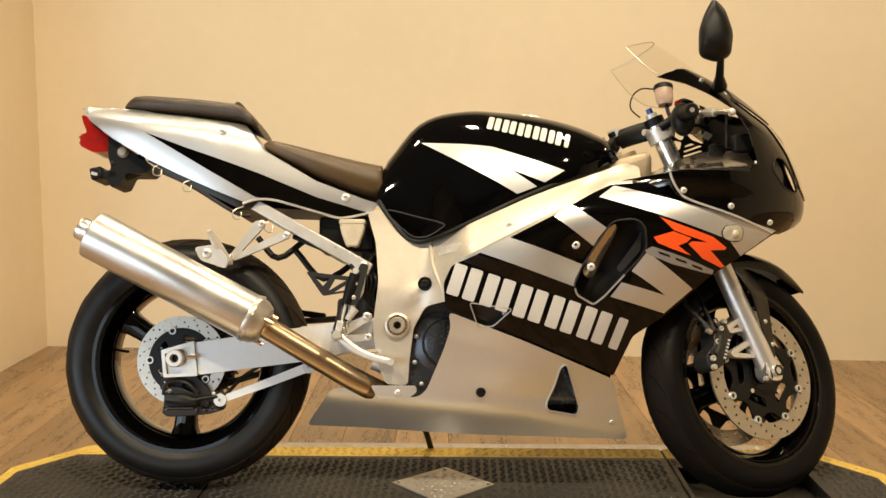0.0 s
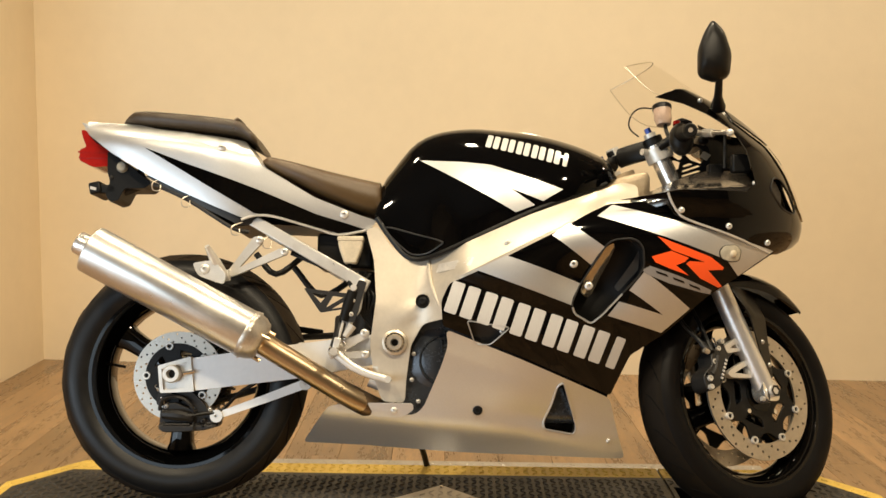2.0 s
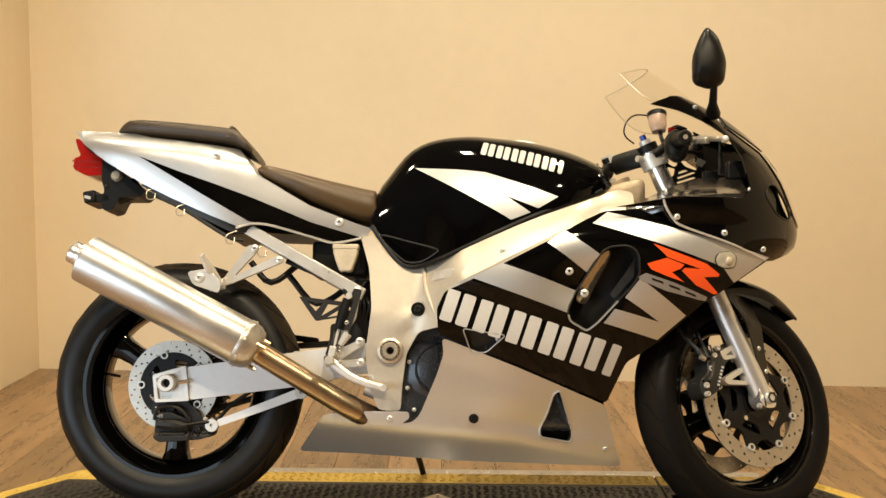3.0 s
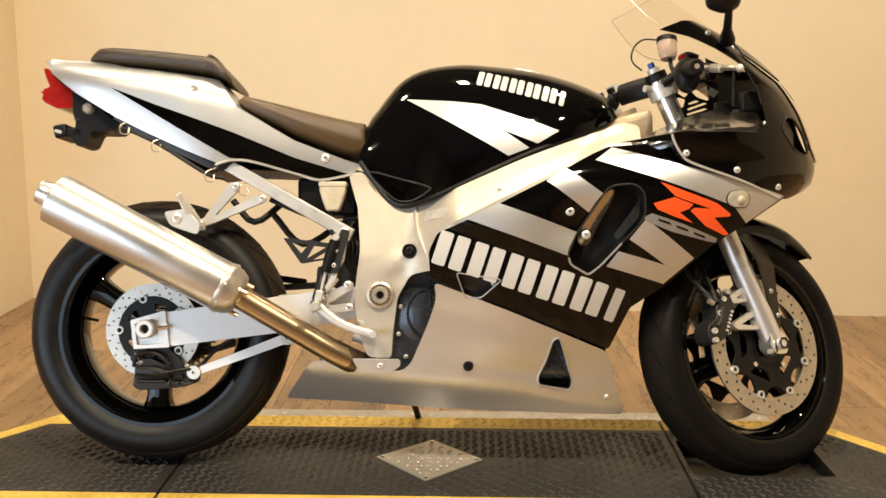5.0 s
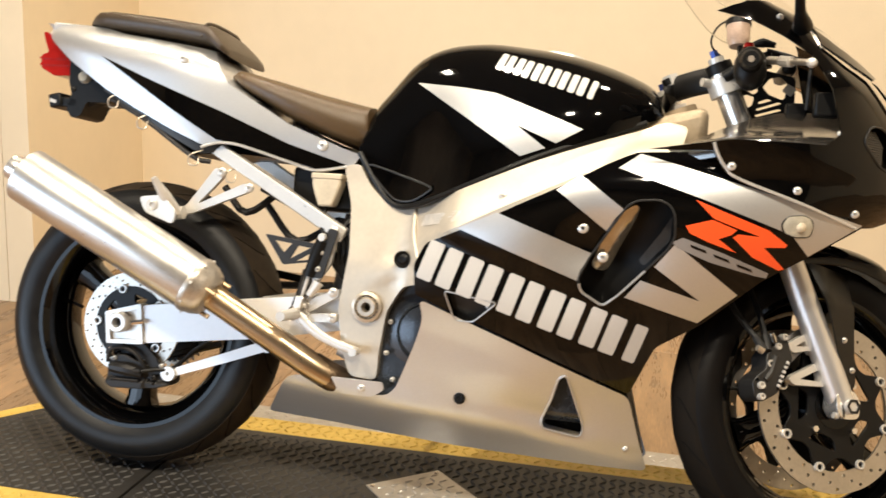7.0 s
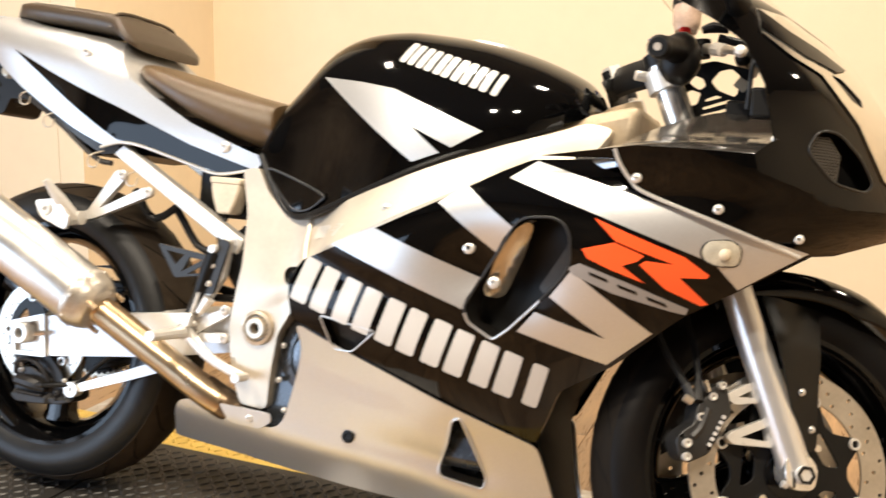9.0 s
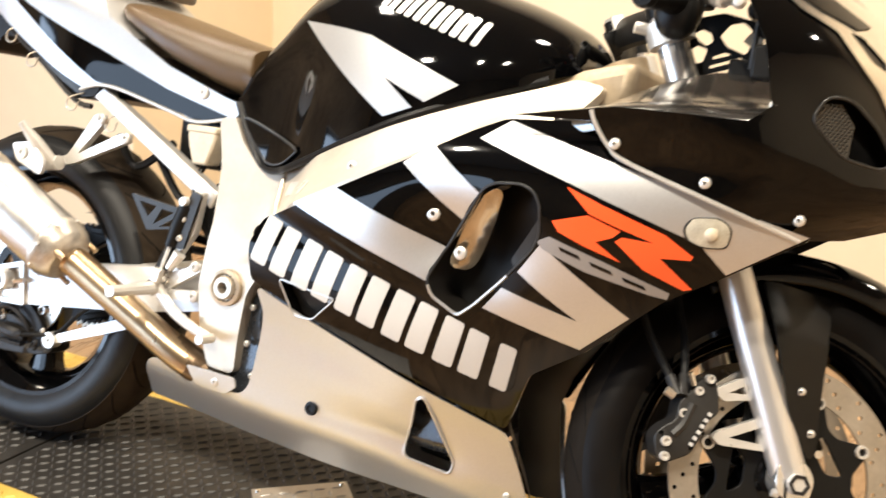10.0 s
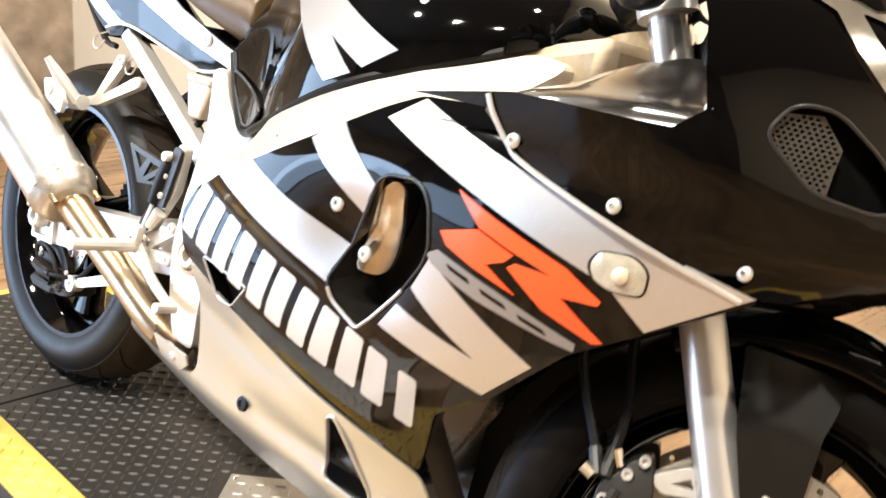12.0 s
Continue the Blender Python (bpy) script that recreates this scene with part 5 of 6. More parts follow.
decal("grey_plate", [(0.4495, 0.5509), (0.4669, 0.5596), (0.5359, 0.5383), (0.6163, 0.5096), (0.6137, 0.5007), (0.5935, 0.5034), (0.5140, 0.5214), (0.4586, 0.5420)], GREYDEC, "plain grey bar mark", 0.0016)
for i in range(3):
    x0, z0 = 0.480 + 0.040 * i, 0.549 - 0.0135 * i
    decal("dark_bar", [(x0, z0), (x0 + 0.026, z0 - 0.008), (x0 + 0.029, z0 - 0.013), (x0 + 0.003, z0 - 0.005)], BLACK, "", 0.0024)
blocks((0.006, 0.456), (0.398, -0.1295), (0.023, 0.069), BARS, on_fair(0.0012), WHITE, fairing, "row of plain white bars", "block_mark")

# duct behind the scoop, its lip and bracket
duct = part("scoop_duct", sheet(SCOOP, lambda x, z: fair_w(x, z) - 0.075, (), 0.02, 0.004), PLASTIC, fairing, "black air duct")
rim = [(x, -fair_w(x, z) - 0.001, z) for x, z in SCOOP]
part("scoop_lip", tube(rim + rim[:1], 0.0020, 6, 1), GREYPL, fairing, "dark scoop edge")
low_rim = [p for p in rim if p[2] < 0.53 and (p[0] > 0.36 or p[2] < 0.47)]
part("scoop_lip_bright", tube([(p[0], p[1] - 0.001, p[2]) for p in low_rim], 0.0024, 6, 1), SILVER, fairing, "silver lower scoop edge")
wallb = bmesh.new()
ra = [wallb.verts.new((x, -fair_w(x, z), z)) for x, z in SCOOP]
rb = [wallb.verts.new((x, -fair_w(x, z) + 0.075, z)) for x, z in SCOOP]
for i in range(len(ra)):
    j = (i + 1) % len(ra)
    wallb.faces.new((ra[i], ra[j], rb[j], rb[i]))
part("scoop_wall", wallb, SATIN, fairing)
part("scoop_bracket", sheet(rounded([(0.3150, 0.5030), (0.3307, 0.5454), (0.3651, 0.5980), (0.3860, 0.6120), (0.3930, 0.6040), (0.3790, 0.5700), (0.3600, 0.5320), (0.3470, 0.5020), (0.3380, 0.4920), (0.3240, 0.4930)], 0.012), lambda x, z: fair_w(x, z) - 0.010 - 0.9 * max(0.0, (x - 0.325) - 0.55 * (z - 0.50)), (), 0.010, 0.005), BLADE, fairing, "polished inner duct blade")
part("duct_mesh", sheet(rounded([(0.4051, 0.5051), (0.4475, 0.5539), (0.4483, 0.5979), (0.4323, 0.5687), (0.3956, 0.5153)], 0.006), lambda x, z: fair_w(x, z) - 0.035, (), 0.02, 0.003), GREYPL, fairing, "grey radiator mesh")
bolt((0.334, -0.238, 0.516), 0.010, fairing, ALU)
bolt((0.2972, -fair_w(0.2972, 0.5643) - 0.001, 0.5643), 0.010, fairing, ALU)
part("push_rivet", place(lathe([(0, -0.0005), (0.005, -0.001), (0.006, -0.0035), (0.010, -0.003), (0.0115, 0.001)], 18), Matrix.Translation((0.087, -low_w(0.087, 0.232) - 0.003, 0.232))), PLASTIC, belly, "black push rivet")
part("belly_tab", sheet(rounded([(-0.1679, 0.2471), (-0.0621, 0.2469), (-0.0600, 0.2319), (-0.0850, 0.2140), (-0.1499, 0.2141)], 0.006), lambda x, z: low_w(x, z) + 0.004, (), 0.012, 0.004), SILVER, belly, "silver fixing tab", bevel=0.001)
bolt((-0.105, -low_w(-0.105, 0.231) - 0.005, 0.231), 0.008, belly)
bolt((0.3975, -low_w(0.3975, 0.160) - 0.001, 0.160), 0.006, belly)
vr = [(x, -low_w(x, z) - 0.001, z) for x, z in VENT]
part("vent_lip", tube(vr + vr[:1], 0.0022, 6, 1), SILVER, belly)
part("vent_inside", sheet(VENT, lambda x, z: low_w(x, z) - 0.05, (), 0.03, 0.003), PLASTIC, belly)
part("small_vent", sheet(VENT2, on_fair(-0.022), (), 0.02, 0.002), GREYPL, fairing, "small recessed vent")
vwall = bmesh.new()
va = [vwall.verts.new((x, -fair_w(x, z), z)) for x, z in VENT2]
vb = [vwall.verts.new((x + 0.004, -fair_w(x, z) + 0.023, z)) for x, z in VENT2]
for i in range(len(va)):
    j = (i + 1) % len(va)
    vwall.faces.new((va[i], va[j], vb[j], vb[i]))
part("small_vent_wall", vwall, BLACK, fairing)
vr = [(x, -fair_w(x, z) - 0.0005, z) for x, z in VENT2]
part("small_vent_lip", tube(vr + vr[:1], 0.0015, 6, 1), SILVER, fairing, "silver vent edge")
bolt((0.139, -fair_w(0.139, 0.412) + 0.016, 0.412), 0.006, fairing, ALU)
part("belly_floor", loft([-0.29, -0.01, 0.2, 0.35], lambda x: [(x, y, z) for y, z in ((-0.085 + 0.05 * (x < 0), 0.146), (0.085 - 0.05 * (x < 0), 0.146), (0.085 - 0.05 * (x < 0), 0.152), (-0.085 + 0.05 * (x < 0), 0.152))]), SILVER, bike)
part("indicator", sheet(rounded([(0.6279, 0.5949), (0.6373, 0.6081), (0.6678, 0.6117), (0.6825, 0.6009), (0.6786, 0.5769), (0.6512, 0.5744), (0.6321, 0.5821)], 0.008), lambda x, z: fair_w(x, z) + 0.008 - 9 * ((x - 0.657) ** 2 + (z - 0.5925) ** 2), (), 0.01, 0.008), LENS, fairing, "clear flush turn signal")

IND = rounded([(0.6279, 0.5949), (0.6373, 0.6081), (0.6678, 0.6117), (0.6825, 0.6009), (0.6786, 0.5769), (0.6512, 0.5744), (0.6321, 0.5821)], 0.008)
part("indicator_rim", tube([(x, -fair_w(x, z) - 0.001, z) for x, z in IND + IND[:1]], 0.0018, 6, 1), GREYPL, fairing)
part("indicator_bulb", place(lathe([(0, -0.006), (0.006, -0.004), (0.0095, 0.0)], 14), Matrix.Translation((0.6597, -fair_w(0.6597, 0.5926) - 0.006, 0.5926))), CREAMPL, fairing)

# -- nose cowl --
NOSE = [(0.58, 0.80), (0.60, 0.842), (0.632, 0.876), (0.65, 0.892), (0.70, 0.898), (0.80, 0.864), (0.888, 0.797), (0.957, 0.720), (1.0, 0.625), (1.05, 0.53)]
COWL_W = [(0.58, 0.262), (0.66, 0.267), (0.70, 0.281), (0.75, 0.294), (0.80, 0.297), (0.843, 0.294), (0.90, 0.253), (0.957, 0.204), (0.98, 0.189), (1.05, 0.14)]
X0, UK = 0.50, 0.25


def cowl_u(x, z):
    s = min(1.0, (x - X0) / (curve(z, NOSE) - X0))
    return UK * math.asin(s ** 1.5) if s > 0 else x - X0


def cowl_p(u, z, inset_=0.0):
    f = min(math.pi / 2, max(0.0, u / UK))
    xn, w = curve(z, NOSE), curve(z, COWL_W)
    if u < 0:
        return X0 + u, w - inset_
    x = X0 + (xn - X0) * math.sin(f) ** (1 / 1.5)
    y = w * max(0.0, math.cos(f)) ** 1.6
    return x - inset_ * math.sin(f), y - inset_ * math.cos(f)


def cowl_sheet(poly, sd, holes=(), step=0.016, thick=0.004, lift_=0.0):
    fine = dense(poly, 0.02)
    bm = sheet([(cowl_u(x, z), z) for x, z in fine], lambda a, b: 0.01, [[(cowl_u(x, z), z) for x, z in dense(h, 0.02)] for h in holes], step, 0.01, 1)
    for v in bm.verts:
        back = v.co.y < 0.005
        x, y = cowl_p(v.co.x, v.co.z, (thick if back else 0.0) - lift_)
        v.co = Vector((x, sd * y, v.co.z))
    return bm


COWL = [(0.498, 0.962), (0.548, 0.986), (0.592, 0.994), (0.64, 0.982), (0.69, 0.954), (0.79, 0.900), (0.80, 0.888), (0.86, 0.80), (0.895, 0.70), (0.90, 0.65), (0.875, 0.632), (0.80, 0.603), (0.762, 0.598), (0.659, 0.629), (0.548, 0.662), (0.523, 0.679), (0.504, 0.709), (0.40, 0.706), (0.457, 0.716), (0.534, 0.729), (0.688, 0.730), (0.711, 0.751), (0.692, 0.825), (0.658, 0.884), (0.612, 0.916), (0.56, 0.944)]
INTAKE = rounded([(0.752, 0.742), (0.765, 0.772), (0.79, 0.772), (0.822, 0.742), (0.842, 0.708), (0.832, 0.694), (0.79, 0.702)], 0.012)
MESH = [(0.750, 0.738), (0.760, 0.762), (0.785, 0.766), (0.802, 0.742), (0.800, 0.698), (0.780, 0.700)]
MESH_HOLES = [h for i in range(12) for j in range(17) for h in [circle(0.749 + 0.0044 * i + (0.0022 if j % 2 else 0), 0.702 + 0.0040 * j, 0.0018, 4)] if all(inside(p, MESH) for p in h)]
for sd in (-1, 1):
    c = part("nose_cowl", cowl_sheet(COWL if sd < 0 else [(0.672, 0.964)] + COWL[4:-5] + [(0.718, 0.80), (0.708, 0.87), (0.684, 0.935)], sd, [INTAKE]), BLACK, bike, "gloss black nose cowl")
    part("intake_duct", cowl_sheet([(0.73, 0.735), (0.75, 0.79), (0.815, 0.790), (0.850, 0.750), (0.878, 0.700), (0.862, 0.672), (0.77, 0.685)], sd, (), 0.02, 0.003, -0.028), GROOVE, c, "black ram-air duct")
    part("intake_mesh", cowl_sheet(MESH, sd, MESH_HOLES, 0.02, 0.002, -0.010), MESHM, c, "grey woven intake mesh")
    if sd < 0:
        cowl = c
# Lens outline, widened over the cowl to paint its cream wall reflection.
HEADLAMP_AND_SHEEN = [(0.676, 0.902), (0.660, 0.946), (0.700, 0.943), (0.735, 0.921), (0.79, 0.896), (0.80, 0.885), (0.858, 0.80), (0.890, 0.712), (0.884, 0.690), (0.853, 0.716), (0.812, 0.789), (0.757, 0.853), (0.718, 0.872)]
SLOT_L = [(0.768, 0.857), (0.782, 0.854), (0.812, 0.827), (0.815, 0.815), (0.799, 0.823)]
for sd in (-1, 1):
    lamp_lens = part("headlamp_lens_and_sheen", cowl_sheet(HEADLAMP_AND_SHEEN, sd, [rounded(SLOT_L, 0.003, 2)], 0.014, 0.003, 0.0035), LAMPGLASS, bike, "bright headlamp lens round the nose with the cowl's painted reflection", smooth=60)
    part("screen_base_band", cowl_sheet([(0.662, 0.944), (0.706, 0.914), (0.743, 0.896), (0.784, 0.872), (0.773, 0.863), (0.733, 0.877), (0.672, 0.910)], sd, (), 0.012, 0.003, 0.0065), BLACK, lamp_lens, "gloss black band below the screen")
    ring = [(a, sd * (b + 0.001), c) for a, b, c in [(*cowl_p(cowl_u(x, z), z), z) for x, z in INTAKE]]
    part("intake_rim", tube(ring + ring[:1], 0.0020, 8, 1), GREYPL, bike, "dark grey intake rim")
seam = [(0.505, 0.722), (0.512, 0.705), (0.529, 0.681), (0.554, 0.664), (0.663, 0.629), (0.757, 0.597)]
part("seam_trim", tube([(x, -max(fair_w(x, z), cowl_p(cowl_u(x, z), z)[1]) - 0.002, z) for x, z in seam], 0.0028, 6, 6), ALU, cowl, "thin silver seam trim")
for x, z in ((0.537, 0.685), (0.648, 0.652), (0.753, 0.622)):
    y = cowl_p(cowl_u(x, z), z)[1]
    bolt((x, -y - 0.004, z), 0.0075, cowl, ALU)
# inner shelf of the fairing beside the fork
SHELF_W = [(0.385, 0.19), (0.42, 0.222), (0.48, 0.252), (0.53, 0.270), (0.62, 0.266), (0.715, 0.243)]
SHELF_Z = [(0.385, 0.703), (0.45, 0.714), (0.53, 0.730), (0.62, 0.737), (0.72, 0.743)]


def shelf_ring(x):
    w, t = curve(x, SHELF_W), lerp(x, SHELF_Z)
    g = min(1.0, max(0.0, (x - 0.44) / 0.20))
    g = g * g * (3 - 2 * g)
    return [(x, -w + a, z) for a, z in ((0.004, t - 0.026), (0.001, t - 0.014), (0.004, t - 0.006), (0.011, t + 0.001), (0.021, t + 0.006), (0.034, t + 0.009 + 0.002 * g), (0.050, t + 0.010 + 0.007 * g), (0.072, t + 0.012 + 0.018 * g), (0.095, t + 0.014 + 0.032 * g), (0.112, t + 0.016 + 0.042 * g), (0.118, t + 0.004), (0.03, t - 0.02))]


for sd in (-1, 1):
    part("inner_shelf", loft([0.386, 0.40, 0.43, 0.46, 0.49, 0.52, 0.55, 0.58, 0.62, 0.66, 0.69, 0.722], shelf_ring), SHELF, bike, "satin black inner fairing shelf", smooth=60, matrix=Matrix.Diagonal((1, -sd, 1, 1)))
SLOT = rounded([(0.552, 0.872), (0.600, 0.884), (0.655, 0.872), (0.657, 0.776), (0.575, 0.770)], 0.006)
SLOT_HOLES = [rounded(h, 0.003, 2) for h in (
    [(0.5616, 0.8537), (0.5714, 0.8604), (0.585, 0.8558), (0.5898, 0.8445), (0.5811, 0.8378), (0.5694, 0.8446)],
    [(0.5612, 0.8326), (0.5679, 0.8382), (0.5835, 0.8336), (0.5796, 0.8166), (0.5718, 0.8131), (0.564, 0.8222)],
    [(0.5968, 0.8525), (0.609, 0.869), (0.626, 0.873), (0.640, 0.862), (0.6385, 0.8362), (0.6344, 0.8298), (0.6085, 0.8391)],
    [(0.5903, 0.8245), (0.6071, 0.8316), (0.6164, 0.8283), (0.5916, 0.8204)],
    [(0.5872, 0.8117), (0.6277, 0.8263), (0.6339, 0.8234), (0.5895, 0.8077)],
    [(0.5861, 0.8001), (0.6286, 0.8137), (0.6348, 0.8109), (0.5883, 0.7961)],
    [(0.5996, 0.7809), (0.6121, 0.7919), (0.6302, 0.7928), (0.6388, 0.7849)])]
part("slotted_panel", plate(SLOT, 0.066, 0.004, SLOT_HOLES), PLASTIC, bike, "black slotted inner panel")
part("panel_tag", plate(rounded([(0.6311, 0.8464), (0.6402, 0.8594), (0.658, 0.8498), (0.647, 0.8357)], 0.002), 0.075, 0.003), CASTING, bike, "small tan metal tag")
for x, y, z, r, m in ((0.650, -0.138, 0.796, 0.018, PLASTIC), (0.692, -0.200, 0.805, 0.021, PLASTIC), (0.668, -0.11, 0.785, 0.024, PLASTIC)):
    part("relay", box_bm(x - r, x + r, y - 0.014, y + 0.014, z - r, z + r), m, bike, "small dark relay box", bevel=0.004)
part("cowl_strut", tube([(0.667, -0.17, 0.882), (0.665, -0.172, 0.85), (0.664, -0.17, 0.80)], 0.0035, 8, 3), GREYPL, bike, "thin grey cowl strut")
dash = part("instrument_panel", box_bm(0.628, 0.655, -0.075, 0.075, 0.878, 0.902), PLASTIC, bike, "black instrument panel", bevel=0.010)
part("dash_hood", tube([(0.600, -0.05, 0.922), (0.640, -0.05, 0.913), (0.6765, -0.05, 0.900)], 0.0065, 10, 3), PLASTIC, dash, "black instrument hood edge")
part("rubber_boot", tube([(0.575, -0.06, 0.931), (0.592, -0.06, 0.936), (0.615, -0.06, 0.932)], [0.006, 0.009, 0.005], 10, 3), RUBBER, dash, "black rubber boot")


# -- windscreen --
def screen_at(a, t):
    """Point of the screen: a runs across, t from the base to the trailing edge."""
    base = Vector((0.742 - 0.15 * a * a, 0.165 * a, 0.922 + 0.050 * a * a))
    top = Vector((0.532 - 0.089 * a * a, 0.112 * a, 1.095 - 0.037 * a * a))
    p = base.lerp(top, t)
    p.z += math.sin(math.pi * t) * (0.010 - 0.042 * abs(a) ** 5)
    return p


def screen():
    bm = bmesh.new()
    rows = []
    n, m = 22, 8
    for layer in (0.0, 0.003):
        grid = []
        for i in range(n + 1):
            a = -1 + 2 * i / n
            col = []
            for j in range(m + 1):
                p = screen_at(a, j / m)
                p.z -= layer
                col.append(bm.verts.new(p))
            grid.append(col)
        rows.append(grid)
    for g, rev in ((rows[0], 0), (rows[1], 1)):
        for i in range(n):
            for j in range(m):
                q = (g[i][j], g[i + 1][j], g[i + 1][j + 1], g[i][j + 1])
                bm.faces.new(q[::-1] if rev else q)
    a, b = rows
    edge = [(i, 0) for i in range(n)] + [(n, j) for j in range(m)] + [(i, m) for i in range(n, 0, -1)] + [(0, j) for j in range(m, 0, -1)]
    for k in range(len(edge)):
        (i, j), (p, q) = edge[k], edge[(k + 1) % len(edge)]
        bm.faces.new((a[i][j], a[p][q], b[p][q], b[i][j]))
    return bm


ws = part("windscreen", screen(), GLASS, bike, "clear plastic windscreen", smooth=60)
ws.visible_shadow = False
part("screen_edge", tube([screen_at(-1 + k / 6, 1.0) for k in range(13)], 0.0012, 6, 3), EDGE, ws, "polished screen edge").visible_shadow = False
for a in (-1, 1):
    part("screen_edge", tube([screen_at(a, k / 8) for k in range(9)], 0.0011, 6, 2), EDGE, ws).visible_shadow = False
bolt((0.534, -0.193, 0.964), 0.007, cowl)
bolt((0.605, -0.190, 0.957), 0.006, cowl)
bolt((0.711, -0.250, 0.752), 0.006, cowl)

# -- mirror --
MIR = rounded([(0.610, 1.112), (0.592, 1.082), (0.577, 1.041), (0.576, 0.986), (0.614, 0.973), (0.645, 0.988), (0.651, 1.035), (0.636, 1.085)], 0.014)
mc = Vector((0.614, 1.035))
MIR = [(mc.x + (x - mc.x) * 1.06, mc.y + 0.003 + (z - mc.y) * 1.06) for x, z in MIR]


def mirror_ring(k):
    y, f = [(-0.335, 0.45), (-0.328, 0.75), (-0.31, 0.95), (-0.295, 1.0), (-0.285, 1.0), (-0.282, 0.96)][k]
    return [(mc.x + (x - mc.x) * f + 0.25 * (y + 0.29), y, mc.y + (z - mc.y) * f) for x, z in MIR]


mir = part("mirror", loft(range(6), mirror_ring), PLASTIC, bike, "black teardrop mirror on the fairing", smooth=50)
part("mirror_stalk", tube([(0.622, -0.295, 0.985), (0.626, -0.275, 0.968), (0.632, -0.245, 0.952), (0.642, -0.205, 0.938)], [0.008, 0.0085, 0.0095, 0.018], 12, 5), PLASTIC, mir)

# -- fork, steering and front brake (built straight, then turned) --
FORK_DIR = AXIS


def fk(s, y, dx=0.0):
    p = HUB_F + FORK_DIR * s
    return Vector((p.x + dx, y, p.z))


for sd in (-1, 1):
    sl = part("fork_slider", tube([fk(-0.01, sd * 0.1), fk(0.02, sd * 0.1), fk(0.12, sd * 0.1), fk(0.30, sd * 0.1)], [0.024, 0.0245, 0.0248, 0.0238], 24, 3), FORK, bike, "satin aluminium fork slider", matrix=TURNED)
    part("fork_tube", tube([fk(0.28, sd * 0.1), fk(0.66, sd * 0.1)], 0.0235, 28, 1), STANCHION, sl, "chrome fork tube", matrix=TURNED)
    part("axle_clamp", plate(rounded([(HUB_F.x + x, HUB_F.z + z) for x, z in ((-0.027, 0.026), (0.008, 0.031), (0.024, 0.010), (0.019, -0.022), (-0.014, -0.024), (-0.028, -0.008))], 0.011), 0.120, 0.040, [circle(HUB_F.x, HUB_F.z, 0.013, 16)], sd), STANCHION, sl, "polished axle clamp", bevel=0.003, matrix=TURNED)
    part("clamp_slit", plate([(HUB_F.x + x, HUB_F.z + z) for x, z in ((-0.015, -0.020), (-0.011, -0.020), (-0.012, 0.006), (-0.016, 0.004))], 0.1208, 0.004, (), sd), DIRTY_SHADED, sl, matrix=TURNED)
    part("pinch_bolt", tube([(HUB_F.x - 0.026, sd * 0.108, HUB_F.z - 0.016), (HUB_F.x - 0.018, sd * 0.108, HUB_F.z - 0.018)], 0.006, 8, 1), ALU, sl, matrix=TURNED)
    part("fork_top", tube([fk(0.652, sd * 0.1), fk(0.672, sd * 0.1)], 0.025, 20, 1), PLASTIC, sl, matrix=TURNED)
    part("fork_ring", tube([fk(0.672, sd * 0.1), fk(0.684, sd * 0.1)], 0.015, 12, 1), ALU, sl, matrix=TURNED)
    part("fork_cap", tube([fk(0.684, sd * 0.1), fk(0.698, sd * 0.1)], 0.0082, 6, 1), BLUE, sl, "blue anodised fork cap", matrix=TURNED)
    part("clamp_lug", tube([fk(0.628, sd * 0.1, -0.025), fk(0.628, sd * 0.1, -0.05)], [0.009, 0.008], 10, 1), ALU, bike, matrix=TURNED)
    part("clip_on_clamp", tube([fk(0.612, sd * 0.1), fk(0.644, sd * 0.1)], 0.033, 24, 1), ALU, bike, "silver clip-on clamp", matrix=TURNED)
    if sd > 0:
        part("handlebar", tube([fk(0.632, 0.10), fk(0.628, 0.15, -0.018), fk(0.589, 0.31, -0.096)], 0.011, 12, 2), PLASTIC, bike, "black clip-on handlebar", matrix=TURNED)
        part("grip", tube([fk(0.611, 0.218, -0.051), fk(0.592, 0.305, -0.093)], 0.0155, 16, 1), RUBBER, bike, "black rubber grip", matrix=TURNED)
        part("switch_housing", tube([fk(0.629, 0.140, -0.014), fk(0.622, 0.175, -0.030)], 0.024, 14, 1), PLASTIC, bike, "black switch housing", matrix=TURNED)
BAR_A, BAR_B = Vector((0.566, -0.135, 0.886)), Vector((0.5535, -0.296, 0.862))
part("handlebar", tube([(0.525, -0.100, 0.862), (0.552, -0.112, 0.880), BAR_A, BAR_A.lerp(BAR_B, 0.5), BAR_B], 0.011, 12, 4), PLASTIC, bike, "black clip-on handlebar")
part("grip", tube([BAR_A.lerp(BAR_B, t) for t in (0.42, 0.5, 0.95, 0.99)], [0.021, 0.0165, 0.0165, 0.0150], 18, 1), RUBBER, bike, "black rubber grip")
be = part("bar_end", tube([BAR_A.lerp(BAR_B, t) for t in (0.985, 1.03, 1.07)], [0.0165, 0.0165, 0.013], 16, 1), PLASTIC, bike, "black bar end weight")
part("end_screw", tube([BAR_A.lerp(BAR_B, t) for t in (1.06, 1.082)], 0.0055, 10, 1), NUT, be)
part("throttle_housing", loft([0, 1, 2, 3, 4], lambda k: [tuple(BAR_A.lerp(BAR_B, 0.05 + 0.09 * k) + Vector((0.029 * (0.65, 0.95, 1, 0.95, 0.6)[k] * math.cos(t), 0, -0.013 + 0.040 * (0.65, 0.95, 1, 0.95, 0.6)[k] * math.sin(t)))) for t in [2 * math.pi * i / 18 for i in range(18)]]), PLASTIC, bike, "black throttle housing", smooth=60)
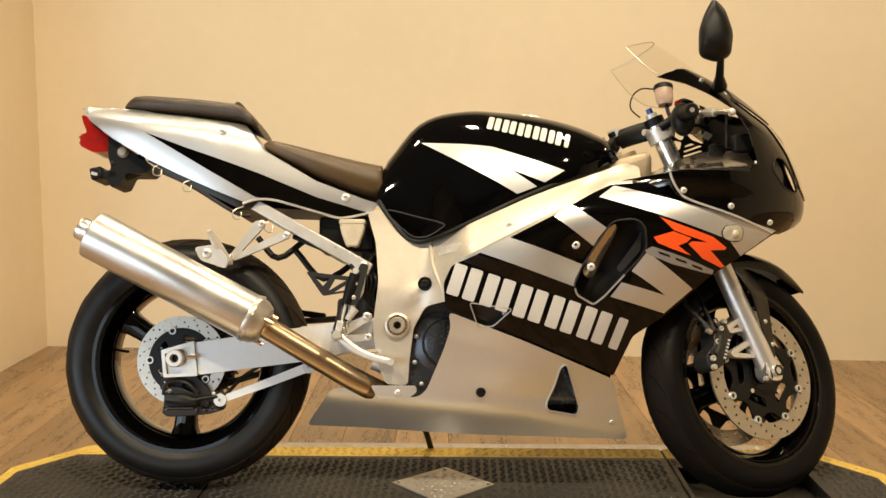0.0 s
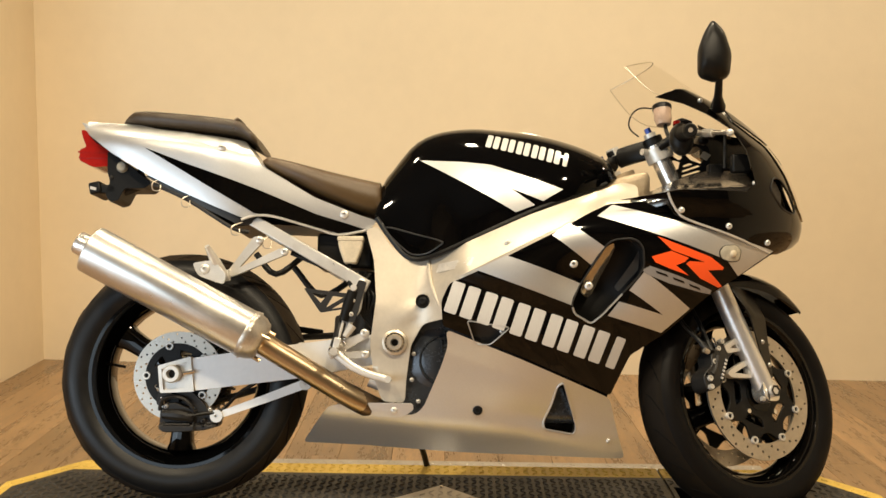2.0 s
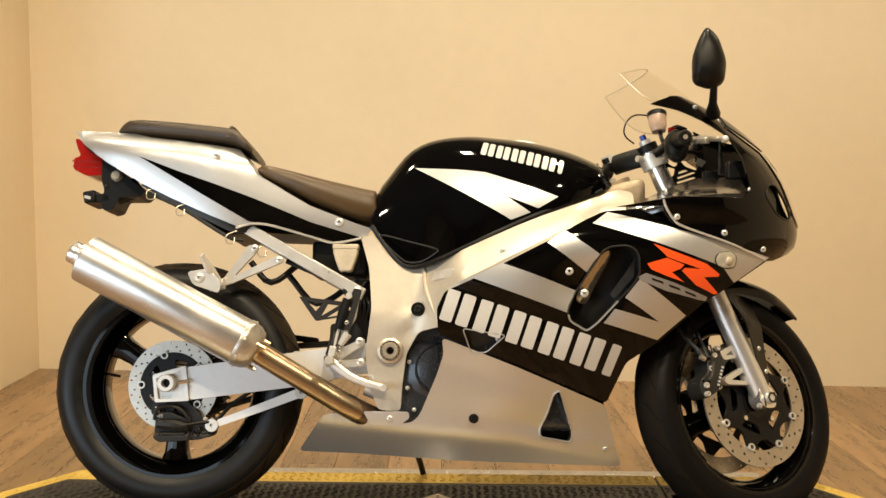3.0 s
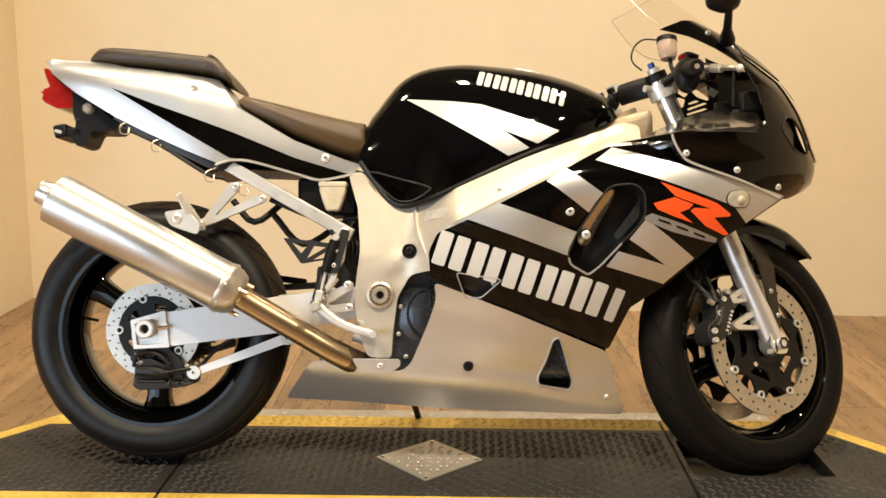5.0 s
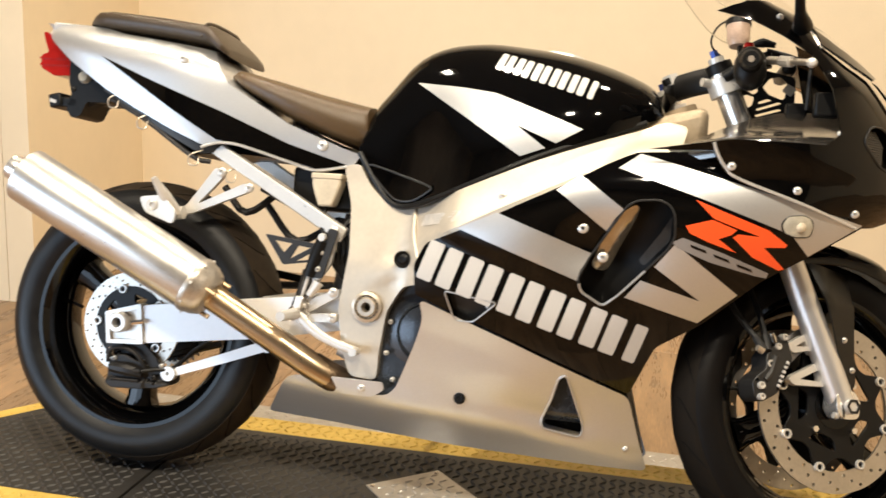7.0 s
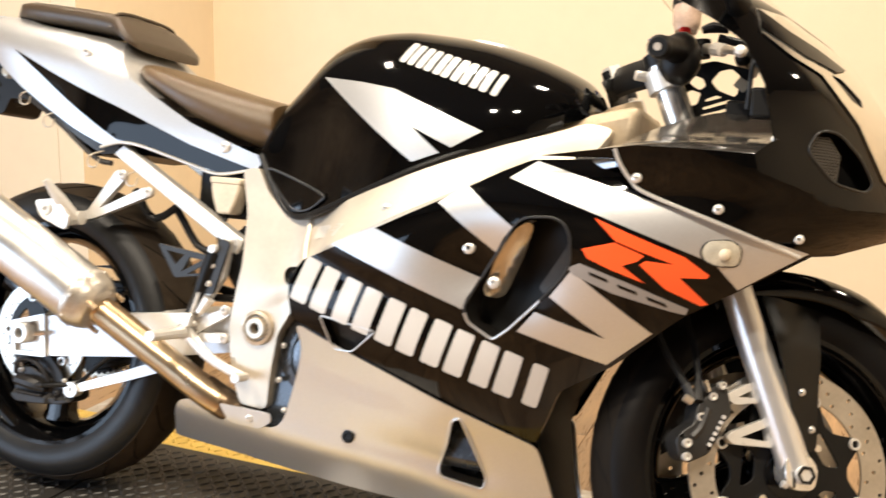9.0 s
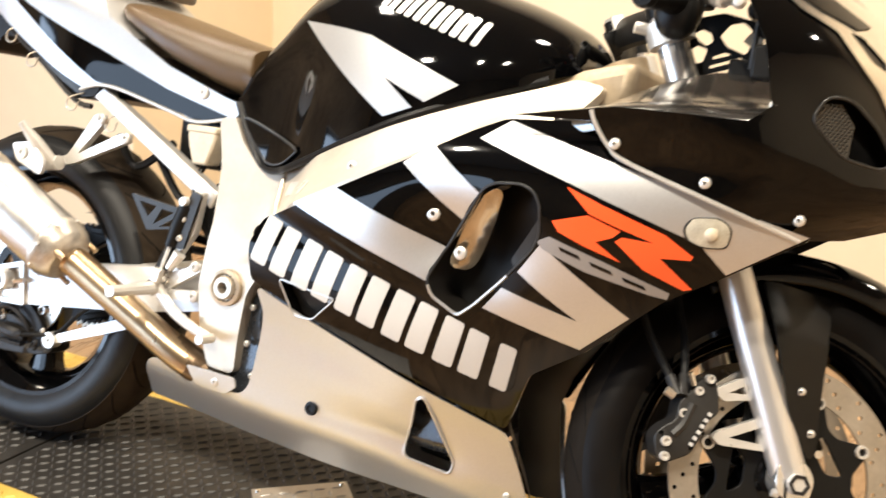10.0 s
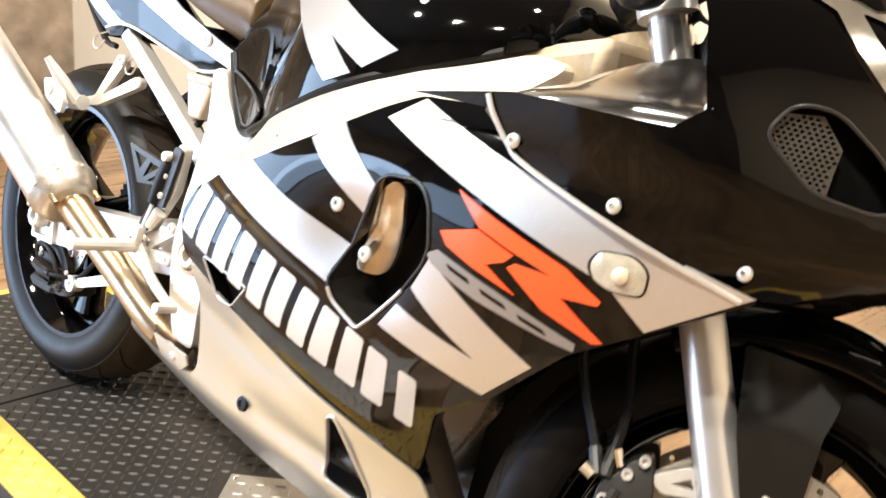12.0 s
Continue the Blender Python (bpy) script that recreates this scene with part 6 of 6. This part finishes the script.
yoke = part("top_yoke", tube([fk(0.645, -0.105), fk(0.645, -0.05, -0.03), fk(0.645, 0, -0.045), fk(0.645, 0.05, -0.03), fk(0.645, 0.105)], 0.026, 12, 4, flat=0.5), PLASTIC, bike, "black top yoke", matrix=TURNED)
part("lower_yoke", tube([fk(0.45, -0.105), fk(0.45, 0, -0.03), fk(0.45, 0.105)], 0.032, 12, 4, flat=0.6), PLASTIC, bike, matrix=TURNED)
part("front_axle", place(lathe([(0, -0.13), (0.014, -0.13), (0.014, 0.13), (0, 0.13)], 16), Matrix.Translation(HUB_F)), ALU, front, matrix=TURNED)
part("axle_socket", place(lathe([(0, -0.121), (0.009, -0.121), (0.0095, -0.132), (0.0145, -0.132)], 6), Matrix.Translation(HUB_F)), DIRTY_SHADED, front, matrix=TURNED)
rc = part("brake_fluid_cup", lathe([(0, -0.018), (0.017, -0.018), (0.0215, -0.004), (0.0225, 0.024), (0, 0.024)], 24, "z"), FLUID, bike, "translucent amber front brake fluid cup", matrix=TURNED @ Matrix.Translation(fk(0.736, -0.104, 0.066)))
part("cup_lid", lathe([(0, 0.036), (0.021, 0.036), (0.024, 0.033), (0.024, 0.023), (0, 0.023)], 24, "z"), PLASTIC, rc, matrix=TURNED @ Matrix.Translation(fk(0.736, -0.104, 0.066)))
part("kill_switch", lathe([(0, 0.008), (0.009, 0.008), (0.010, 0)], 14, "z"), RED, bike, matrix=TURNED @ Matrix.Translation(fk(0.676, -0.184, 0.014)))
lv = part("lever", tube([(0.592, -0.150, 0.887), (0.610, -0.180, 0.882), (0.632, -0.222, 0.874), (0.652, -0.252, 0.868)], [0.0085, 0.0075, 0.006, 0.006], 10, 5, flat=0.7), DISC, bike, "aluminium brake lever")
part("lever_ball", lathe([(0.0, -0.009), (0.006, -0.007), (0.009, 0), (0.006, 0.007), (0.0, 0.009)], 14), ALU, lv, matrix=Matrix.Translation((0.655, -0.256, 0.867)))
part("lever_pivot", tube([(0.590, -0.146, 0.900), (0.592, -0.148, 0.874)], 0.011, 12, 1), PLASTIC, lv, "black lever pivot")
part("lever_adjuster", tube([(0.613, -0.190, 0.880), (0.627, -0.213, 0.875)], 0.0098, 10, 1), ALU, lv, "knurled lever adjuster")
part("master_body", tube([(0.566, -0.085, 0.898), (0.590, -0.150, 0.888)], 0.014, 12, 1), PLASTIC, bike, "black front brake master cylinder")
part("cup_hose", tube([(0.578, 0.22, 1.035), (0.544, 0.22, 1.036), (0.521, 0.22, 1.020), (0.511, 0.22, 0.993), (0.517, 0.22, 0.974), (0.538, 0.22, 0.956)], 0.0022, 8, 6), PLASTIC, bike, "thin black wire loop")
part("cup_stay", tube([fk(0.725, -0.104, 0.066), fk(0.69, -0.115, 0.045), fk(0.65, -0.13, 0.030)], 0.005, 8, 4), PLASTIC, rc, matrix=TURNED)
part("stem_nut", tube([fk(0.655, 0.0, -0.045), fk(0.675, 0.0, -0.045)], 0.017, 6, 1), ALU, yoke, "aluminium stem nut", matrix=TURNED)
part("ignition_lock", tube([fk(0.655, 0.0, -0.05), fk(0.668, 0.0, -0.05)], 0.014, 14, 1), PLASTIC, bike, matrix=TURNED)

CAL = [(-0.121, 0.123), (-0.114, 0.101), (-0.109, 0.074), (-0.123, 0.061), (-0.135, 0.027), (-0.140, 0.014), (-0.171, -0.004), (-0.184, 0.004), (-0.192, 0.030), (-0.182, 0.045), (-0.166, 0.056), (-0.166, 0.080), (-0.150, 0.098), (-0.141, 0.114)]


def hub(x, z):
    return (HUB_F.x + x, HUB_F.z + z)


for sd in (-1, 1):
    fc = part("front_caliper", sheet(rounded([hub(*p) for p in CAL], 0.008, 3), lambda x, z: 0.110 - 2.2 * ((x - HUB_F.x + 0.145) ** 2 + (z - HUB_F.z - 0.055) ** 2), (), 0.012, 0.05, sd), GREYPL, bike, "dark grey four-piston brake caliper", bevel=0.002, matrix=TURNED)
    if sd > 0:
        continue
    for x, z, r in ((-0.128, 0.116, 0.0065), (-0.141, 0.098, 0.0065), (-0.157, 0.066, 0.007), (-0.175, 0.026, 0.0072), (-0.174, 0.006, 0.0065)):
        b_ = lathe([(0, 0.003), (r * 0.45, 0.003), (r * 0.5, 0.007), (r * 0.9, 0.007), (r, 0.004), (r, -0.006)], 12)
        b_.transform(Matrix.Translation((HUB_F.x + x, -0.104, HUB_F.z + z)) @ Matrix.Diagonal((1, -1, 1, 1)))
        part("bolt", b_, ALU, fc, matrix=TURNED)
    part("caliper_rib", tube([(HUB_F.x + x, -0.106, HUB_F.z + z) for x, z in ((-0.168, 0.036), (-0.156, 0.052), (-0.147, 0.080))], 0.007, 8, 4), GREYPL, fc, matrix=TURNED)
    for k in range(6):
        x, z = -0.146 + 0.0038 * k, 0.026 + 0.0085 * k
        part("mark_bar", plate([hub(x, z), hub(x + 0.005, z - 0.002), hub(x + 0.0065, z + 0.0025), hub(x + 0.0015, z + 0.0045)], 0.1125, 0.003), WHITE, fc, matrix=TURNED)
    part("caliper_mount", plate(rounded([hub(*p) for p in ((-0.121, 0.103), (-0.082, 0.126), (-0.050, 0.122), (-0.040, 0.098), (-0.076, 0.096), (-0.104, 0.090))], 0.006), 0.1, 0.016, [[hub(-0.098, 0.103), hub(-0.080, 0.114), hub(-0.074, 0.104)]]), ALU, fc, "cast aluminium caliper lug", matrix=TURNED, bevel=0.003)
    part("caliper_mount", plate(rounded([hub(*p) for p in ((-0.114, 0.041), (-0.106, 0.050), (-0.050, 0.078), (-0.028, 0.060), (-0.030, 0.034), (-0.102, 0.032))], 0.006), 0.1, 0.016, [[hub(-0.090, 0.044), hub(-0.052, 0.063), hub(-0.048, 0.042)]]), ALU, fc, "", matrix=TURNED, bevel=0.003)
    for route in (((-0.169, 0.087), (-0.180, 0.111), (-0.194, 0.135), (-0.211, 0.165), (-0.228, 0.215), (-0.225, 0.285)), ((-0.163, 0.088), (-0.161, 0.116), (-0.161, 0.144), (-0.165, 0.177), (-0.176, 0.220), (-0.186, 0.290))):
        run = [(HUB_F.x + a, -0.108 + 0.012 * k, HUB_F.z + b) for k, (a, b) in enumerate(route)]
        part("brake_hose", tube(run, 0.0056, 8, 5), PLASTIC, fc, matrix=TURNED)
        part("hose_sleeve", tube(run[:2], 0.0075, 10, 1), GREYPL, fc, matrix=TURNED)
    part("banjo_bolt", tube([(HUB_F.x - 0.186, -0.110, HUB_F.z + 0.092), (HUB_F.x - 0.174, -0.110, HUB_F.z + 0.086)], 0.0062, 8, 1), NUT, fc, matrix=TURNED)
    part("bleed_nipple", tube([(HUB_F.x - 0.150, -0.110, HUB_F.z + 0.104), (HUB_F.x - 0.158, -0.112, HUB_F.z + 0.120)], 0.0045, 8, 1), CHROME, fc, matrix=TURNED)

# front mudguard
def mudguard():
    bm = bmesh.new()
    n = 26
    out, inn = [], []
    for k in range(n + 1):
        a = radians(48 + (120 - 48) * k / n)
        taper = min(1.0, 0.25 + 0.75 * k / 7)
        prof = []
        for y, dr in ((-0.078, -0.035), (-0.074, -0.012), (-0.055, 0.004), (-0.025, 0.010), (0, 0.011), (0.025, 0.010), (0.055, 0.004), (0.074, -0.012), (0.078, -0.035)):
            prof.append((0.306 + dr * taper, y * (0.55 + 0.45 * taper)))
        out.append([bm.verts.new((r * math.cos(a), y, r * math.sin(a))) for r, y in prof])
        inn.append([bm.verts.new(((r - 0.004) * math.cos(a), y * 0.97, (r - 0.004) * math.sin(a))) for r, y in prof])
    m = 9
    for g in (out, inn):
        for k in range(n):
            for j in range(m - 1):
                bm.faces.new((g[k][j], g[k][j + 1], g[k + 1][j + 1], g[k + 1][j]))
    for k in range(n):
        bm.faces.new((out[k][0], out[k + 1][0], inn[k + 1][0], inn[k][0]))
        bm.faces.new((out[k][-1], out[k + 1][-1], inn[k + 1][-1], inn[k][-1]))
    for j in range(m - 1):
        bm.faces.new((out[0][j], out[0][j + 1], inn[0][j + 1], inn[0][j]))
        bm.faces.new((out[n][j], out[n][j + 1], inn[n][j + 1], inn[n][j]))
    bm.transform(Matrix.Translation(HUB_F))
    return bm


mg = part("front_mudguard", mudguard(), BLACK, bike, "gloss black front mudguard", smooth=60, matrix=TURNED)
for sd in (-1, 1):
    pts = [(-0.070, 0.262), (0.040, 0.256), (0.036, 0.222), (0.027, 0.193), (0.026, 0.113), (0.029, 0.044), (0.022, 0.034), (0.013, 0.036), (-0.023, 0.090), (-0.056, 0.181)]
    part("mudguard_blade", sheet(rounded([(HUB_F.x + x, HUB_F.z + z) for x, z in pts], 0.008), lambda x, z: 0.134 - 0.45 * max(0.0, x - HUB_F.x + 0.05) - 0.040 * max(0.0, min(1.0, (z - HUB_F.z - 0.185) / 0.07)), (), 0.015, 0.004, sd), PLASTIC, mg, "black mudguard side blade", matrix=TURNED)
    if sd < 0:
        for x, z in ((-0.009, 0.120), (0.015, 0.067)):
            bolt(TURNED @ Vector((HUB_F.x + x, -0.1355 + 0.45 * (x + 0.05), HUB_F.z + z)), 0.006, mg)

# side stand on the far side
st = part("side_stand", tube([(-0.09, 0.12, 0.22), (-0.05, 0.24, 0.12), (-0.025, 0.32, 0.026)], 0.008, 10, 3), PLASTIC, bike, "black side stand")
part("stand_foot", box_bm(-0.05, 0.0, 0.30, 0.35, 0.0140, 0.026), PLASTIC, st, bevel=0.003)

# ceiling lamps over the lift
def ceiling_lamp(x, y):
    lamp = new("ceiling_lamp")
    lamp.matrix_world = pose(x, y, 3.0)
    tagged(lamp, "square white recessed ceiling lamp", "ceiling lamp", "ceiling lamps")
    frame_bm = slab([(-0.17, -0.17), (0.17, -0.17), (0.17, 0.17), (-0.17, 0.17)], 0.0, 0.012, [[(-0.095, -0.095), (0.095, -0.095), (0.095, 0.095), (-0.095, 0.095)]])
    part("lamp_frame", frame_bm, STEEL, lamp, smooth=0)
    part("lamp_housing", box_bm(-0.155, 0.155, -0.155, 0.155, 0.013, 0.1), STEEL, lamp, bevel=0.004)


for lx, ly, _ in LAMPS:
    ceiling_lamp(lx, ly)

# ---- floor planks ----
def planks():
    W, Ln, g = 0.19, 1.25, 0.0012
    def board(ln):
        bm = box_bm(0, W - g, 0, ln - g, -0.006, 0)
        bmesh.ops.bevel(bm, geom=[e for e in bm.edges if all(v.co.z > -0.001 for v in e.verts)], offset=0.0012, segments=1, affect="EDGES")
        me = bpy.data.meshes.new("plank")
        bm.to_mesh(me)
        bm.free()
        me.materials.append(PLANK)
        return me

    whole = board(Ln)
    rng = random.Random(3)
    x = -4.35
    while x < 4.2:
        y = -4.35 - rng.random() * Ln
        while y < 2.8:
            lo, hi = max(y, -4.38), min(y + Ln, 2.88)
            if hi - lo > 0.05:
                ob = new("plank", whole if hi - lo > Ln - 0.001 else board(hi - lo))
                ob.parent = floor
                ob.location = (x, lo, FLOOR_Z)
            y += Ln
        x += W


planks()
